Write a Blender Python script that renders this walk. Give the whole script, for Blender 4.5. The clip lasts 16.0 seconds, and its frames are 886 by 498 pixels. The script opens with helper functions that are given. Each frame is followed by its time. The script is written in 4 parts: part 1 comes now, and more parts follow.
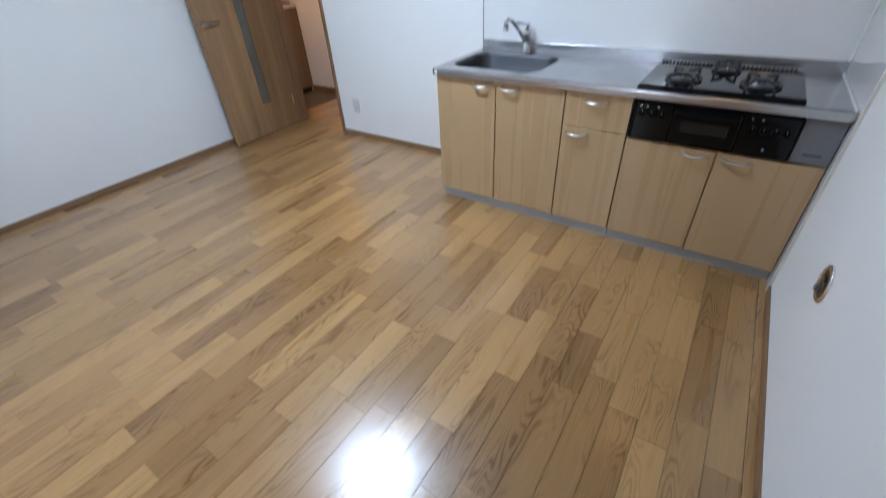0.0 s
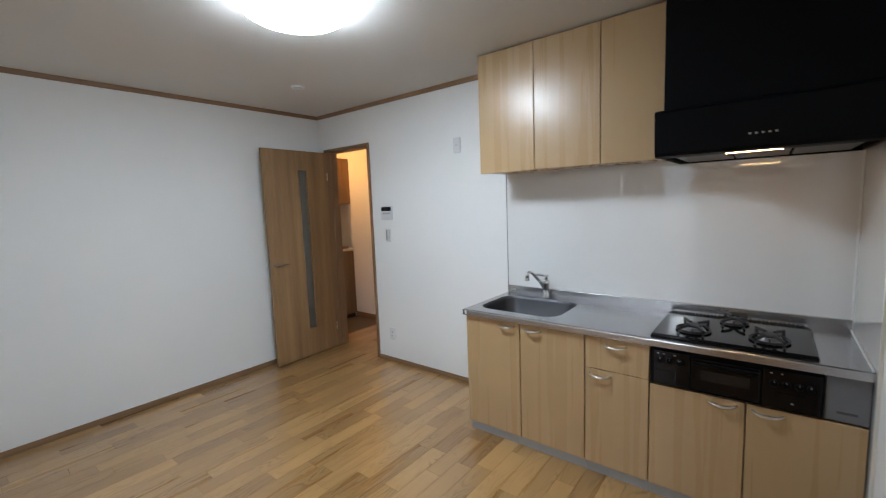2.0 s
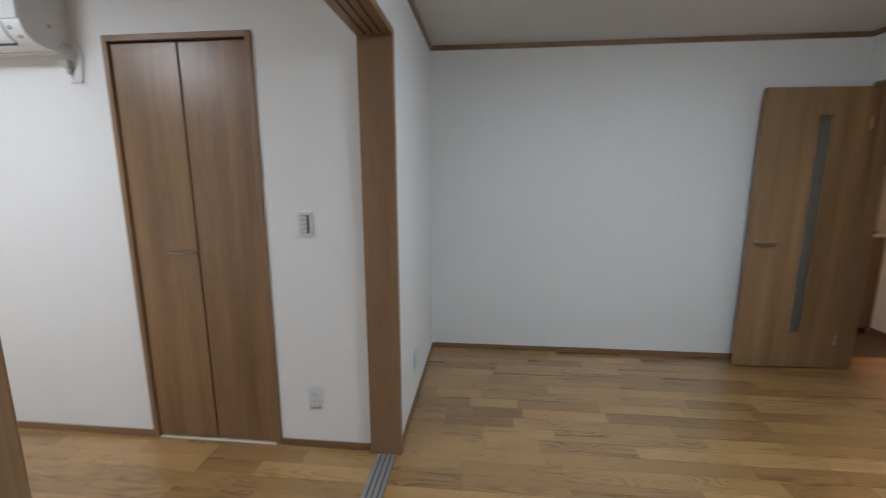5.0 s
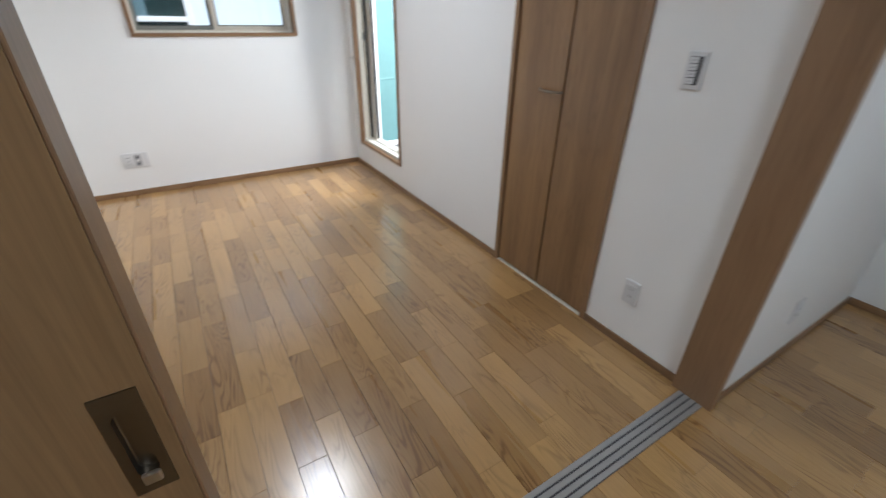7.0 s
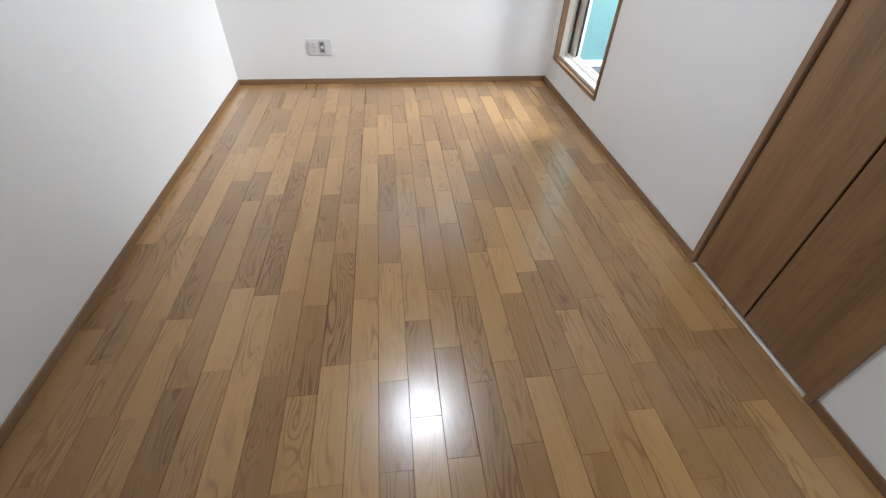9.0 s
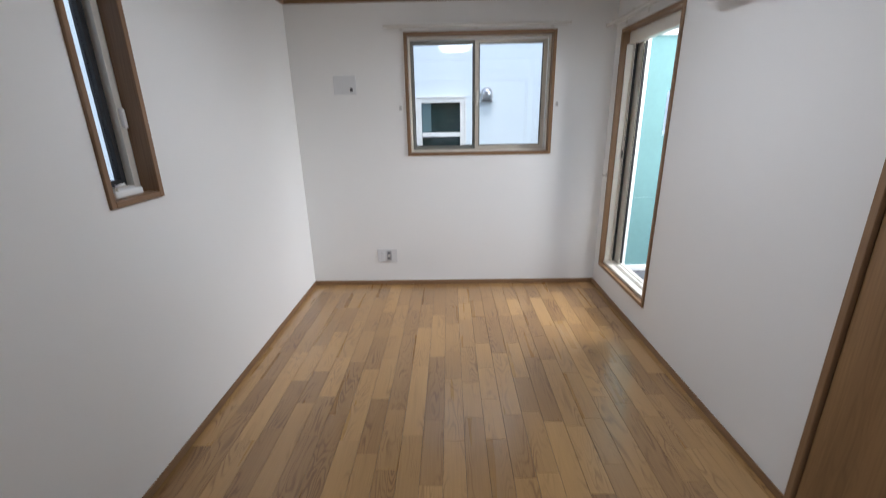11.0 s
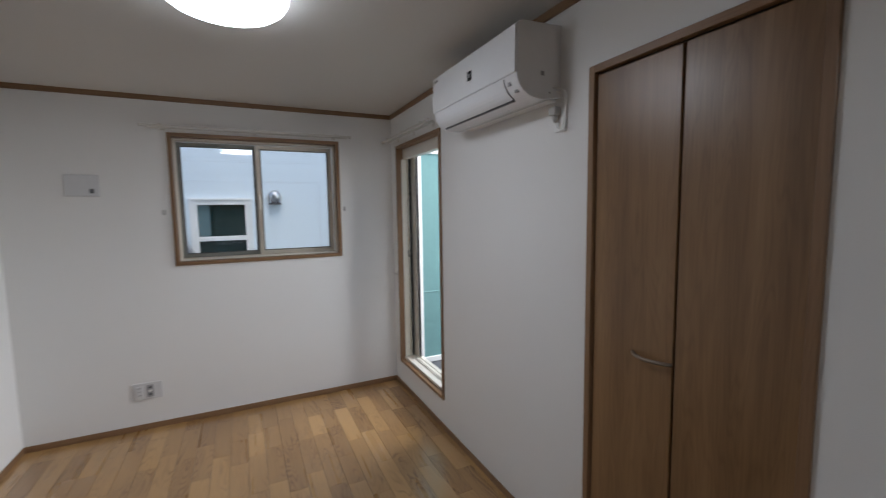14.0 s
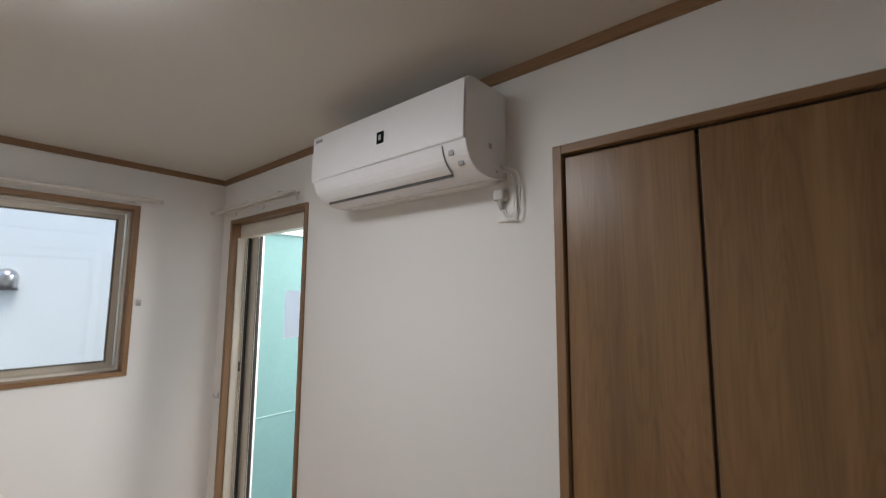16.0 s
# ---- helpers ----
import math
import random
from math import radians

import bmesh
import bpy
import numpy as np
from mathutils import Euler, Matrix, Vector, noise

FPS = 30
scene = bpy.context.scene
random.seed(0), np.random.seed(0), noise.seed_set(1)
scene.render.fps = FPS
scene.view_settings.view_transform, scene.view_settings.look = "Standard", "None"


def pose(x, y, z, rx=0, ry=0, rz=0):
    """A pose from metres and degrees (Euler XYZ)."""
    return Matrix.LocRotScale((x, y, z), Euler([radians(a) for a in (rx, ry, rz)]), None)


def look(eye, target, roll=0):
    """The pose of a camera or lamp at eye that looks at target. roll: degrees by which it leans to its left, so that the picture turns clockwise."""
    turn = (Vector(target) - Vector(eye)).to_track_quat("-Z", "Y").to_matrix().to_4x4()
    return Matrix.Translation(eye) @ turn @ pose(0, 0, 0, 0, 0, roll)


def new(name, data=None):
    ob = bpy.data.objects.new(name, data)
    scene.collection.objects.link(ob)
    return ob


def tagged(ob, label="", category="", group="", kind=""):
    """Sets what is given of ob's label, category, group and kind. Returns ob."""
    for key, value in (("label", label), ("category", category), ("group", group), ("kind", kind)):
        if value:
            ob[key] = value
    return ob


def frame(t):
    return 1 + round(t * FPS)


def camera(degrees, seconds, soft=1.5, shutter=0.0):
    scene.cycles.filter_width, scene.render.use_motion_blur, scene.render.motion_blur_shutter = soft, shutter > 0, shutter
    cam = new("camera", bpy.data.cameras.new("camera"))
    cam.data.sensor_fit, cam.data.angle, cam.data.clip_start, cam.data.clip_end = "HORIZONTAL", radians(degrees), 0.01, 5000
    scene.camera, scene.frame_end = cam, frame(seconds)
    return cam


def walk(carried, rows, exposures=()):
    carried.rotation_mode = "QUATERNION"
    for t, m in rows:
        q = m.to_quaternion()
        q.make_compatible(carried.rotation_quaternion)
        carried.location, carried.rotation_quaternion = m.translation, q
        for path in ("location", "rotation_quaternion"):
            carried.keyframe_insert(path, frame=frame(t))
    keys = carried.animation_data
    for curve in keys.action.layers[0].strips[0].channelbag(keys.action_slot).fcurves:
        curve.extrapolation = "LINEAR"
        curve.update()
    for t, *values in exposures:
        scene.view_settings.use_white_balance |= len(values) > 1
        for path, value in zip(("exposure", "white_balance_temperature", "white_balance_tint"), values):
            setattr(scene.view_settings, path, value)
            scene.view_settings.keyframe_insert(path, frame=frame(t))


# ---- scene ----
cam = camera(93.6, 16.0, 1.1, 0.4)
PATH = [
    (0, (0.006, -0.063, 1.361), (1.326, 0.872, 0.184), -3.4),
    (0.5, (-0.022, -0.104, 1.434), (1.484, 0.949, 0.644), -3.1),
    (1, (-0.053, -0.142, 1.461), (1.544, 0.969, 0.996), -2.5),
    (1.5, (-0.066, -0.152, 1.491), (1.549, 0.991, 1.198), -2.4),
    (2, (-0.056, -0.146, 1.487), (1.501, 1.09, 1.265), -2.2),
    (2.5, (-0.049, -0.121, 1.493), (1.333, 1.31, 1.288), -2.3),
    (3, (-0.042, -0.106, 1.5), (1.09, 1.531, 1.301), -2.3),
    (3.5, (-0.025, -0.044, 1.493), (0.797, 1.769, 1.292), -2.0),
    (4, (0.024, 0.034, 1.5), (0.485, 1.967, 1.273), -1.5),
    (4.2, (-0.018, 0.08, 1.483), (0.33, 2.036, 1.252), -1.3),
    (6.3, (0.055, 0.498, 1.417), (-1.105, 1.932, 0.644), 0.6),
    (6.5, (0.035, 0.554, 1.398), (-1.237, 1.854, 0.566), 0.7),
    (7, (-0.017, 0.647, 1.36), (-1.496, 1.577, 0.387), 1.0),
    (7.5, (-0.153, 0.693, 1.327), (-1.708, 1.282, 0.215), 1.6),
    (8, (-0.286, 0.741, 1.299), (-1.799, 1.062, 0.032), 1.6),
    (8.2, (-0.350, 0.758, 1.305), (-1.822, 1.010, -0.025), 1.4),
    (10.3, (-0.575, 0.82, 1.436), (-2.221, 0.805, 0.299), -1.7),
    (10.5, (-0.565, 0.824, 1.469), (-2.309, 0.803, 0.481), -1.5),
    (11, (-0.522, 0.855, 1.529), (-2.425, 0.818, 0.916), -1.1),
    (11.5, (-0.486, 0.856, 1.571), (-2.457, 0.824, 1.233), -0.9),
    (12, (-0.477, 0.859, 1.582), (-2.467, 0.851, 1.379), -0.9),
    (12.5, (-0.477, 0.865, 1.582), (-2.469, 0.945, 1.422), -0.8),
    (13, (-0.489, 0.881, 1.576), (-2.465, 1.15, 1.414), -0.9),
    (13.5, (-0.533, 0.912, 1.574), (-2.442, 1.481, 1.399), -0.8),
    (14, (-0.595, 0.962, 1.576), (-2.392, 1.822, 1.389), -0.9),
    (14.5, (-0.725, 1.06, 1.577), (-2.378, 2.174, 1.415), -0.7),
    (15, (-0.887, 1.07, 1.593), (-2.395, 2.381, 1.504), -0.4),
    (15.5, (-1.103, 1.025, 1.632), (-2.494, 2.462, 1.675), 0.0),
    (16, (-1.291, 1.035, 1.66), (-2.575, 2.553, 1.877), 0.4),
]
EXPOSURES = [(0, 2.27, 5700, 10), (0.6, 2.1, 6050, 10), (1.2, 1.98, 6300, 10), (3.0, 1.92, 6500, 10), (4.2, 1.74, 6450, 10),
             (6.5, 1.42, 6350, 10), (7.2, 1.54, 6400, 10), (8.2, 1.62, 6400, 10), (10.3, 1.4, 6200, 10), (11.0, 1.05, 6450, 13), (12.0, 0.6, 6450, 13), (14.0, 0.43, 6500, 13), (15.2, 0.67, 6600, 13), (16.0, 0.88, 7150, 14)]
walk(cam, [(t, look(eye, target, roll)) for t, eye, target, roll in PATH], EXPOSURES)

# ---- plan, in metres ----
XW, XE = -0.43, 2.63          # kitchen room: partition face and kitchen wall face
AS, AN = -0.475, 3.58         # kitchen room: south and north wall faces
BX, BN, BS = -4.195, 2.19, -0.44   # bedroom: window wall, north and south wall faces
PB = -0.56                    # partition face on the bedroom side
CEIL = 2.41
LAMP_A, LAMP_B = (1.09, 1.54), (-2.37, 0.945)

# ---- world and sun ----
world = bpy.data.worlds.new("sky")
scene.world = world
world.use_nodes = True
sky = world.node_tree.nodes.new("ShaderNodeTexSky")
sky.sky_type = "NISHITA"
sky.sun_disc = False
sky.sun_elevation, sky.sun_rotation = radians(55), radians(200)
world.node_tree.links.new(sky.outputs["Color"], world.node_tree.nodes["Background"].inputs["Color"])
world.node_tree.nodes["Background"].inputs["Strength"].default_value = 0.15
sun = bpy.data.lights.new("sun", "SUN")
sun.energy, sun.angle, sun.color = 1.25, radians(35), (1.0, 0.97, 0.93)
new("sun", sun).matrix_world = look((0, 0, 10), (-8.0, -1.2, -4.0))


# daylight that comes in over the balcony's open side
day = bpy.data.lights.new("balcony_daylight", "AREA")
day.spread = radians(120)
day.shape, day.size, day.size_y, day.energy, day.color = "RECTANGLE", 0.35, 2.6, 19, (0.92, 0.97, 1.0)
new("balcony_daylight", day).matrix_world = look((-2.95, 4.15, 1.75), (-3.75, 2.0, 1.25))
# and the open sky above it
over = bpy.data.lights.new("balcony_sky", "AREA")
over.shape, over.size, over.size_y, over.energy, over.color = "RECTANGLE", 0.9, 1.5, 27, (0.95, 0.98, 1.0)
over.spread = radians(130)
new("balcony_sky", over).matrix_world = look((-3.66, 3.95, 2.45), (-3.35, 1.9, 0.5))


# the two round ceiling lamps throw most of their light down
for (x, y), watts, tint, r in ((LAMP_A, 3.9, (0.71, 0.845, 1.0), 0.20), (LAMP_B, 4.7, (0.88, 0.915, 1.0), 0.18)):
    disc = bpy.data.lights.new("lamp_light", "AREA")
    disc.shape, disc.size, disc.energy, disc.color = "DISK", 2 * r, watts, tint
    new("lamp_light", disc).matrix_world = pose(x, y, CEIL - 0.109)


# ---- materials ----
def shader(name):
    m = bpy.data.materials.new(name)
    m.use_nodes = True
    return m, m.node_tree.nodes, m.node_tree.links, m.node_tree.nodes["Principled BSDF"]


def ramp_of(nodes, stops):
    r = nodes.new("ShaderNodeValToRGB")
    while len(r.color_ramp.elements) < len(stops):
        r.color_ramp.elements.new(0.5)
    for e, (p, c) in zip(r.color_ramp.elements, stops):
        e.position, e.color = p, (*c, 1)
    return r


def plain(name, colour, rough=0.5, metal=0.0, vary=0.06, bump=0.0, scale=30.0, coat=0.0):
    """A surface with slight mottling at two scales, and a fine relief."""
    m, n, l, b = shader(name)
    tc = n.new("ShaderNodeTexCoord")
    n1, n2 = n.new("ShaderNodeTexNoise"), n.new("ShaderNodeTexNoise")
    n1.inputs["Scale"].default_value, n2.inputs["Scale"].default_value = 2.2, scale
    n1.inputs["Detail"].default_value, n2.inputs["Detail"].default_value = 4, 3
    mix = n.new("ShaderNodeMath")
    mix.operation = "ADD"
    for k in (n1, n2):
        l.new(tc.outputs["Object"], k.inputs["Vector"])
    l.new(n1.outputs["Fac"], mix.inputs[0])
    l.new(n2.outputs["Fac"], mix.inputs[1])
    half = n.new("ShaderNodeMath")
    half.operation = "MULTIPLY"
    half.inputs[1].default_value = 0.5
    l.new(mix.outputs[0], half.inputs[0])
    lo = tuple(c * (1 - vary) for c in colour)
    hi = tuple(min(1, c * (1 + vary)) for c in colour)
    r = ramp_of(n, [(0.3, lo), (0.7, hi)])
    l.new(half.outputs[0], r.inputs["Fac"])
    l.new(r.outputs["Color"], b.inputs["Base Color"])
    b.inputs["Roughness"].default_value, b.inputs["Metallic"].default_value = rough, metal
    b.inputs["Coat Weight"].default_value = coat
    if bump:
        bp = n.new("ShaderNodeBump")
        bp.inputs["Strength"].default_value, bp.inputs["Distance"].default_value = bump, 0.002
        l.new(n2.outputs["Fac"], bp.inputs["Height"])
        l.new(bp.outputs["Normal"], b.inputs["Normal"])
    return m


def timber(name, dark, light, axis="z", rough=0.4, pieces=False, contrast=1.0, ring=1.0, spread=0.55, coat=0.0, broad=1.0, wide=9.0, streak=0.55):
    """Wood with long fibres along an axis, cathedral figure and broad tone streaks; pieces vary one from the other."""
    m, n, l, b = shader(name)
    tc = n.new("ShaderNodeTexCoord")
    co = tc.outputs["Object"]
    info = None
    if pieces:
        info = n.new("ShaderNodeObjectInfo")
        sc = n.new("ShaderNodeMath")
        sc.operation = "MULTIPLY"
        sc.inputs[1].default_value = 37.0
        l.new(info.outputs["Random"], sc.inputs[0])
        add = n.new("ShaderNodeVectorMath")
        add.operation = "ADD"
        l.new(co, add.inputs[0])
        l.new(sc.outputs[0], add.inputs[1])
        co = add.outputs[0]

    def stretched(across, along):
        mp = n.new("ShaderNodeMapping")
        mp.inputs["Scale"].default_value = [along if a == axis else across for a in "xyz"]
        l.new(co, mp.inputs["Vector"])
        return mp.outputs["Vector"]

    fine = n.new("ShaderNodeTexNoise")
    fine.inputs["Scale"].default_value, fine.inputs["Detail"].default_value = 1.0, 5
    l.new(stretched(190, 5), fine.inputs["Vector"])
    big = n.new("ShaderNodeTexNoise")
    big.inputs["Scale"].default_value, big.inputs["Detail"].default_value = 1.0, 3
    l.new(stretched(wide, 0.5 * broad), big.inputs["Vector"])
    # rings: bands of a smooth field that runs along the fibres
    field = n.new("ShaderNodeTexNoise")
    field.inputs["Scale"].default_value, field.inputs["Detail"].default_value = 1.0, 1.5
    field.inputs["Distortion"].default_value = 0.5
    l.new(stretched(13, 2.2 if pieces else 1.3), field.inputs["Vector"])
    mul = n.new("ShaderNodeMath")
    mul.operation = "MULTIPLY"
    mul.inputs[1].default_value = 75.0
    l.new(field.outputs["Fac"], mul.inputs[0])
    sine = n.new("ShaderNodeMath")
    sine.operation = "SINE"
    l.new(mul.outputs[0], sine.inputs[0])
    lift, thin = n.new("ShaderNodeMath"), n.new("ShaderNodeMath")
    lift.operation, thin.operation = "MULTIPLY_ADD", "POWER"
    lift.inputs[1].default_value = lift.inputs[2].default_value = 0.5
    thin.inputs[1].default_value = 3.0
    l.new(sine.outputs[0], lift.inputs[0])
    l.new(lift.outputs[0], thin.inputs[0])
    if pieces:
        # the figure comes and goes along the boards
        spot = n.new("ShaderNodeTexNoise")
        spot.inputs["Scale"].default_value, spot.inputs["Detail"].default_value = 1.0, 2
        l.new(stretched(9, 2.2), spot.inputs["Vector"])
        veil, shown = n.new("ShaderNodeMapRange"), n.new("ShaderNodeMath")
        veil.inputs["From Min"].default_value, veil.inputs["From Max"].default_value = 0.42, 0.66
        shown.operation = "MULTIPLY"
        l.new(spot.outputs["Fac"], veil.inputs["Value"])
        l.new(veil.outputs[0], shown.inputs[0])
        l.new(thin.outputs[0], shown.inputs[1])
        thin = shown

    def mixed(a, b_, fa, fb):
        m1, m2, m3 = (n.new("ShaderNodeMath") for _ in range(3))
        m1.operation = m2.operation = "MULTIPLY"
        m1.inputs[1].default_value, m2.inputs[1].default_value = fa, fb
        l.new(a, m1.inputs[0])
        l.new(b_, m2.inputs[0])
        l.new(m1.outputs[0], m3.inputs[0])
        l.new(m2.outputs[0], m3.inputs[1])
        return m3.outputs[0]

    grain = mixed(fine.outputs["Fac"], thin.outputs[0], 0.45 * contrast, -0.2 * contrast * ring)
    tone = mixed(grain, big.outputs["Fac"], 1.0, streak)
    if pieces:
        tone = mixed(tone, info.outputs["Random"], 1.0, spread)
        base = 0.45 * contrast * 0.5 - 0.03 * contrast * ring + streak / 2 + spread / 2
        lo_p, hi_p = base - 0.28 - spread * 0.42, base + 0.28 + spread * 0.42
    else:
        base = 0.45 * contrast * 0.5 - 0.06 * contrast * ring + streak / 2
        lo_p, hi_p = base - 0.28, base + 0.28
    mr = n.new("ShaderNodeMapRange")
    mr.inputs["From Min"].default_value, mr.inputs["From Max"].default_value = lo_p, hi_p
    l.new(tone, mr.inputs["Value"])
    middle = tuple((a + c) / 2 for a, c in zip(dark, light))
    r = ramp_of(n, [(0.0, dark), (0.5, middle), (1.0, light)])
    l.new(mr.outputs[0], r.inputs["Fac"])
    l.new(r.outputs["Color"], b.inputs["Base Color"])
    rr = n.new("ShaderNodeMapRange")
    rr.inputs["To Min"].default_value, rr.inputs["To Max"].default_value = rough - 0.05, rough + 0.07
    l.new(big.outputs["Fac"], rr.inputs["Value"])
    l.new(rr.outputs[0], b.inputs["Roughness"])
    b.inputs["Coat Weight"].default_value, b.inputs["Coat Roughness"].default_value = coat, 0.21
    bp = n.new("ShaderNodeBump")
    bp.inputs["Strength"].default_value, bp.inputs["Distance"].default_value = 0.12, 0.0006
    l.new(grain, bp.inputs["Height"])
    l.new(bp.outputs["Normal"], b.inputs["Normal"])
    return m


def glow(name, colour, strength):
    m, n, l, b = shader(name)
    b.inputs["Base Color"].default_value = (0.8, 0.8, 0.8, 1)
    b.inputs["Emission Color"].default_value = (*colour, 1)
    b.inputs["Emission Strength"].default_value = strength
    return m


def clear(name, tint, rough=0.0):
    m, n, l, b = shader(name)
    b.inputs["Base Color"].default_value = (*tint, 1)
    b.inputs["Transmission Weight"].default_value = 1.0
    b.inputs["Roughness"].default_value, b.inputs["IOR"].default_value = rough, 1.45
    return m


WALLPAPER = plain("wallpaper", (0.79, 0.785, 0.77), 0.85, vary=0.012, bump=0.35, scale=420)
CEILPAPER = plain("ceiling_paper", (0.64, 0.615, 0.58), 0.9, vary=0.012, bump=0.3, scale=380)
TRIM = timber("brown_trim", (0.16, 0.086, 0.041), (0.31, 0.182, 0.096), "x", 0.42, ring=0.3)
TRIM_Y = timber("brown_trim_y", (0.16, 0.086, 0.041), (0.31, 0.182, 0.096), "y", 0.42, ring=0.3)
TRIM_Z = timber("brown_trim_upright", (0.16, 0.086, 0.041), (0.31, 0.182, 0.096), "z", 0.42, ring=0.3)
DOORWOOD = timber("door_wood", (0.155, 0.084, 0.036), (0.39, 0.232, 0.110), "z", 0.36, contrast=0.8, ring=0.25, wide=10, streak=0.8)
CLOSETWOOD = timber("closet_wood", (0.125, 0.064, 0.027), (0.31, 0.178, 0.082), "z", 0.33, contrast=0.7, ring=0.5, wide=11, streak=0.85)
MAPLE = timber("pale_cabinet_wood", (0.37, 0.235, 0.112), (0.51, 0.35, 0.187), "z", 0.27, contrast=0.2, ring=0.12, wide=20, streak=0.03)
PLANK = timber("oak_plank", (0.170, 0.080, 0.025), (0.500, 0.295, 0.115), "x", 0.28, pieces=True, contrast=0.88, ring=2.7, spread=0.6, coat=0.85, streak=0.3)
GAP = plain("dark_joint", (0.05, 0.03, 0.018), 0.8)
PLATE = plain("plate_plastic", (0.64, 0.645, 0.65), 0.35, vary=0.015)
WHITE = plain("white_plastic", (0.80, 0.80, 0.785), 0.38, vary=0.015)
OFFWHITE = plain("ac_plastic", (0.81, 0.82, 0.835), 0.2, vary=0.01)
RAIL = plain("rail_enamel", (0.63, 0.61, 0.57), 0.35, vary=0.02)
GREYPLUG = plain("pale_grey_plastic", (0.50, 0.49, 0.47), 0.4)
GREY = plain("grey_plastic", (0.34, 0.345, 0.36), 0.4)
DARKGREY = plain("dark_grey_plastic", (0.07, 0.07, 0.075), 0.4)
BLACK = plain("black_steel", (0.003, 0.003, 0.0035), 0.5, vary=0.1)
BLACK.node_tree.nodes["Principled BSDF"].inputs["Specular IOR Level"].default_value = 0.08
GLOSSBLACK = plain("black_glass", (0.003, 0.003, 0.0035), 0.08)
GLOSSBLACK.node_tree.nodes["Principled BSDF"].inputs["Specular IOR Level"].default_value = 0.28
IRON = plain("cast_iron", (0.018, 0.018, 0.019), 0.5, bump=0.3, scale=300)
STEEL = plain("stainless_steel", (0.50, 0.50, 0.515), 0.27, metal=1.0, vary=0.05, bump=0.06, scale=220)
BASIN = plain("sink_steel", (0.10, 0.10, 0.108), 0.48, metal=1.0, vary=0.06, bump=0.05, scale=200)
CHROME = plain("chrome", (0.78, 0.78, 0.79), 0.12, metal=1.0, vary=0.02)
BURNERMETAL = plain("burner_metal", (0.20, 0.20, 0.205), 0.38, metal=1.0, vary=0.1)
DULLNICKEL = plain("brushed_nickel", (0.30, 0.25, 0.20), 0.55, metal=1.0, vary=0.05)
NICKEL = plain("satin_nickel", (0.66, 0.63, 0.58), 0.28, metal=1.0, vary=0.03)
GASCUP = plain("dark_metal_cup", (0.10, 0.082, 0.066), 0.34, metal=0.6, vary=0.1)
BRONZE = plain("dull_bronze", (0.215, 0.19, 0.158), 0.34, metal=1.0, vary=0.08)
PANEL = plain("kitchen_panel", (0.76, 0.755, 0.74), 0.055, vary=0.01, coat=0.6)
KICK = plain("grey_kick", (0.40, 0.41, 0.43), 0.45)
FILLER = plain("grey_filler", (0.17, 0.172, 0.185), 0.35, metal=0.2)
ALU = plain("champagne_aluminium", (0.55, 0.50, 0.42), 0.42, metal=0.35, vary=0.04)
# same aluminium, with the shade on the outer sash put into its colour
ALU_SHADED = plain("shaded_aluminium", (0.20, 0.20, 0.175), 0.45, metal=0.3, vary=0.04)
ALU_PALE = plain("pale_aluminium", (0.72, 0.69, 0.62), 0.42, metal=0.2, vary=0.03)
TRACK = plain("grey_track", (0.46, 0.455, 0.45), 0.35, metal=0.6)
RUBBER = plain("black_gasket", (0.015, 0.015, 0.016), 0.6)
GLASS = clear("window_glass", (0.96, 0.985, 0.975))
FROST = clear("frosted_glass", (0.42, 0.385, 0.34), 0.5)
SIDING = plain("white_siding", (0.70, 0.78, 0.83), 0.7, vary=0.03, bump=0.3, scale=60)
WINDARK = plain("dark_pane", (0.012, 0.03, 0.03), 0.06)
BLIND = plain("pale_curtain", (0.10, 0.17, 0.19), 0.3)
TEAL = plain("frosted_teal_panel", (0.155, 0.30, 0.30), 0.3, vary=0.05)
CONCRETE = plain("concrete", (0.30, 0.30, 0.29), 0.85, vary=0.15, bump=0.5, scale=40)
BALCONY = plain("balcony_floor", (0.085, 0.09, 0.10), 0.5, vary=0.1, bump=0.3, scale=60)
TILE = plain("entrance_tile", (0.10, 0.075, 0.055), 0.5, vary=0.15, bump=0.3, scale=50)
LAMPGLOW = glow("lamp_diffuser", (0.75, 0.88, 1.0), 11.8)
LAMPGLOW_B = glow("lamp_diffuser_bedroom", (0.80, 0.90, 1.0), 8.2)
HOODGLOW = glow("hood_bulb", (1.0, 0.58, 0.24), 16.0)
HALLGLOW = glow("hall_bulb", (1.0, 0.50, 0.16), 125.0)


# ---- building helpers ----
def wm(ob):
    m = ob.matrix_basis
    return wm(ob.parent) @ ob.matrix_parent_inverse @ m if ob.parent else m


def thing(name, base, label, category, group="", kind=""):
    ob = new(name)
    ob.location = base
    ob.empty_display_size = 0.05
    ob.matrix_basis = Matrix.Translation(base)
    return tagged(ob, label, category, group, kind)


def mesh_of(name, bm, mat, smooth=False):
    me = bpy.data.meshes.new(name)
    bm.normal_update()
    bm.to_mesh(me)
    bm.free()
    me.materials.append(mat)
    if smooth:
        for p in me.polygons:
            p.use_smooth = True
    return me


def part(name, bm, mat, parent=None, label="", smooth=False):
    ob = new(name, mesh_of(name, bm, mat, smooth))
    if parent:
        ob.parent = parent
        ob.matrix_parent_inverse = wm(parent).inverted()
    return tagged(ob, label) if label else ob


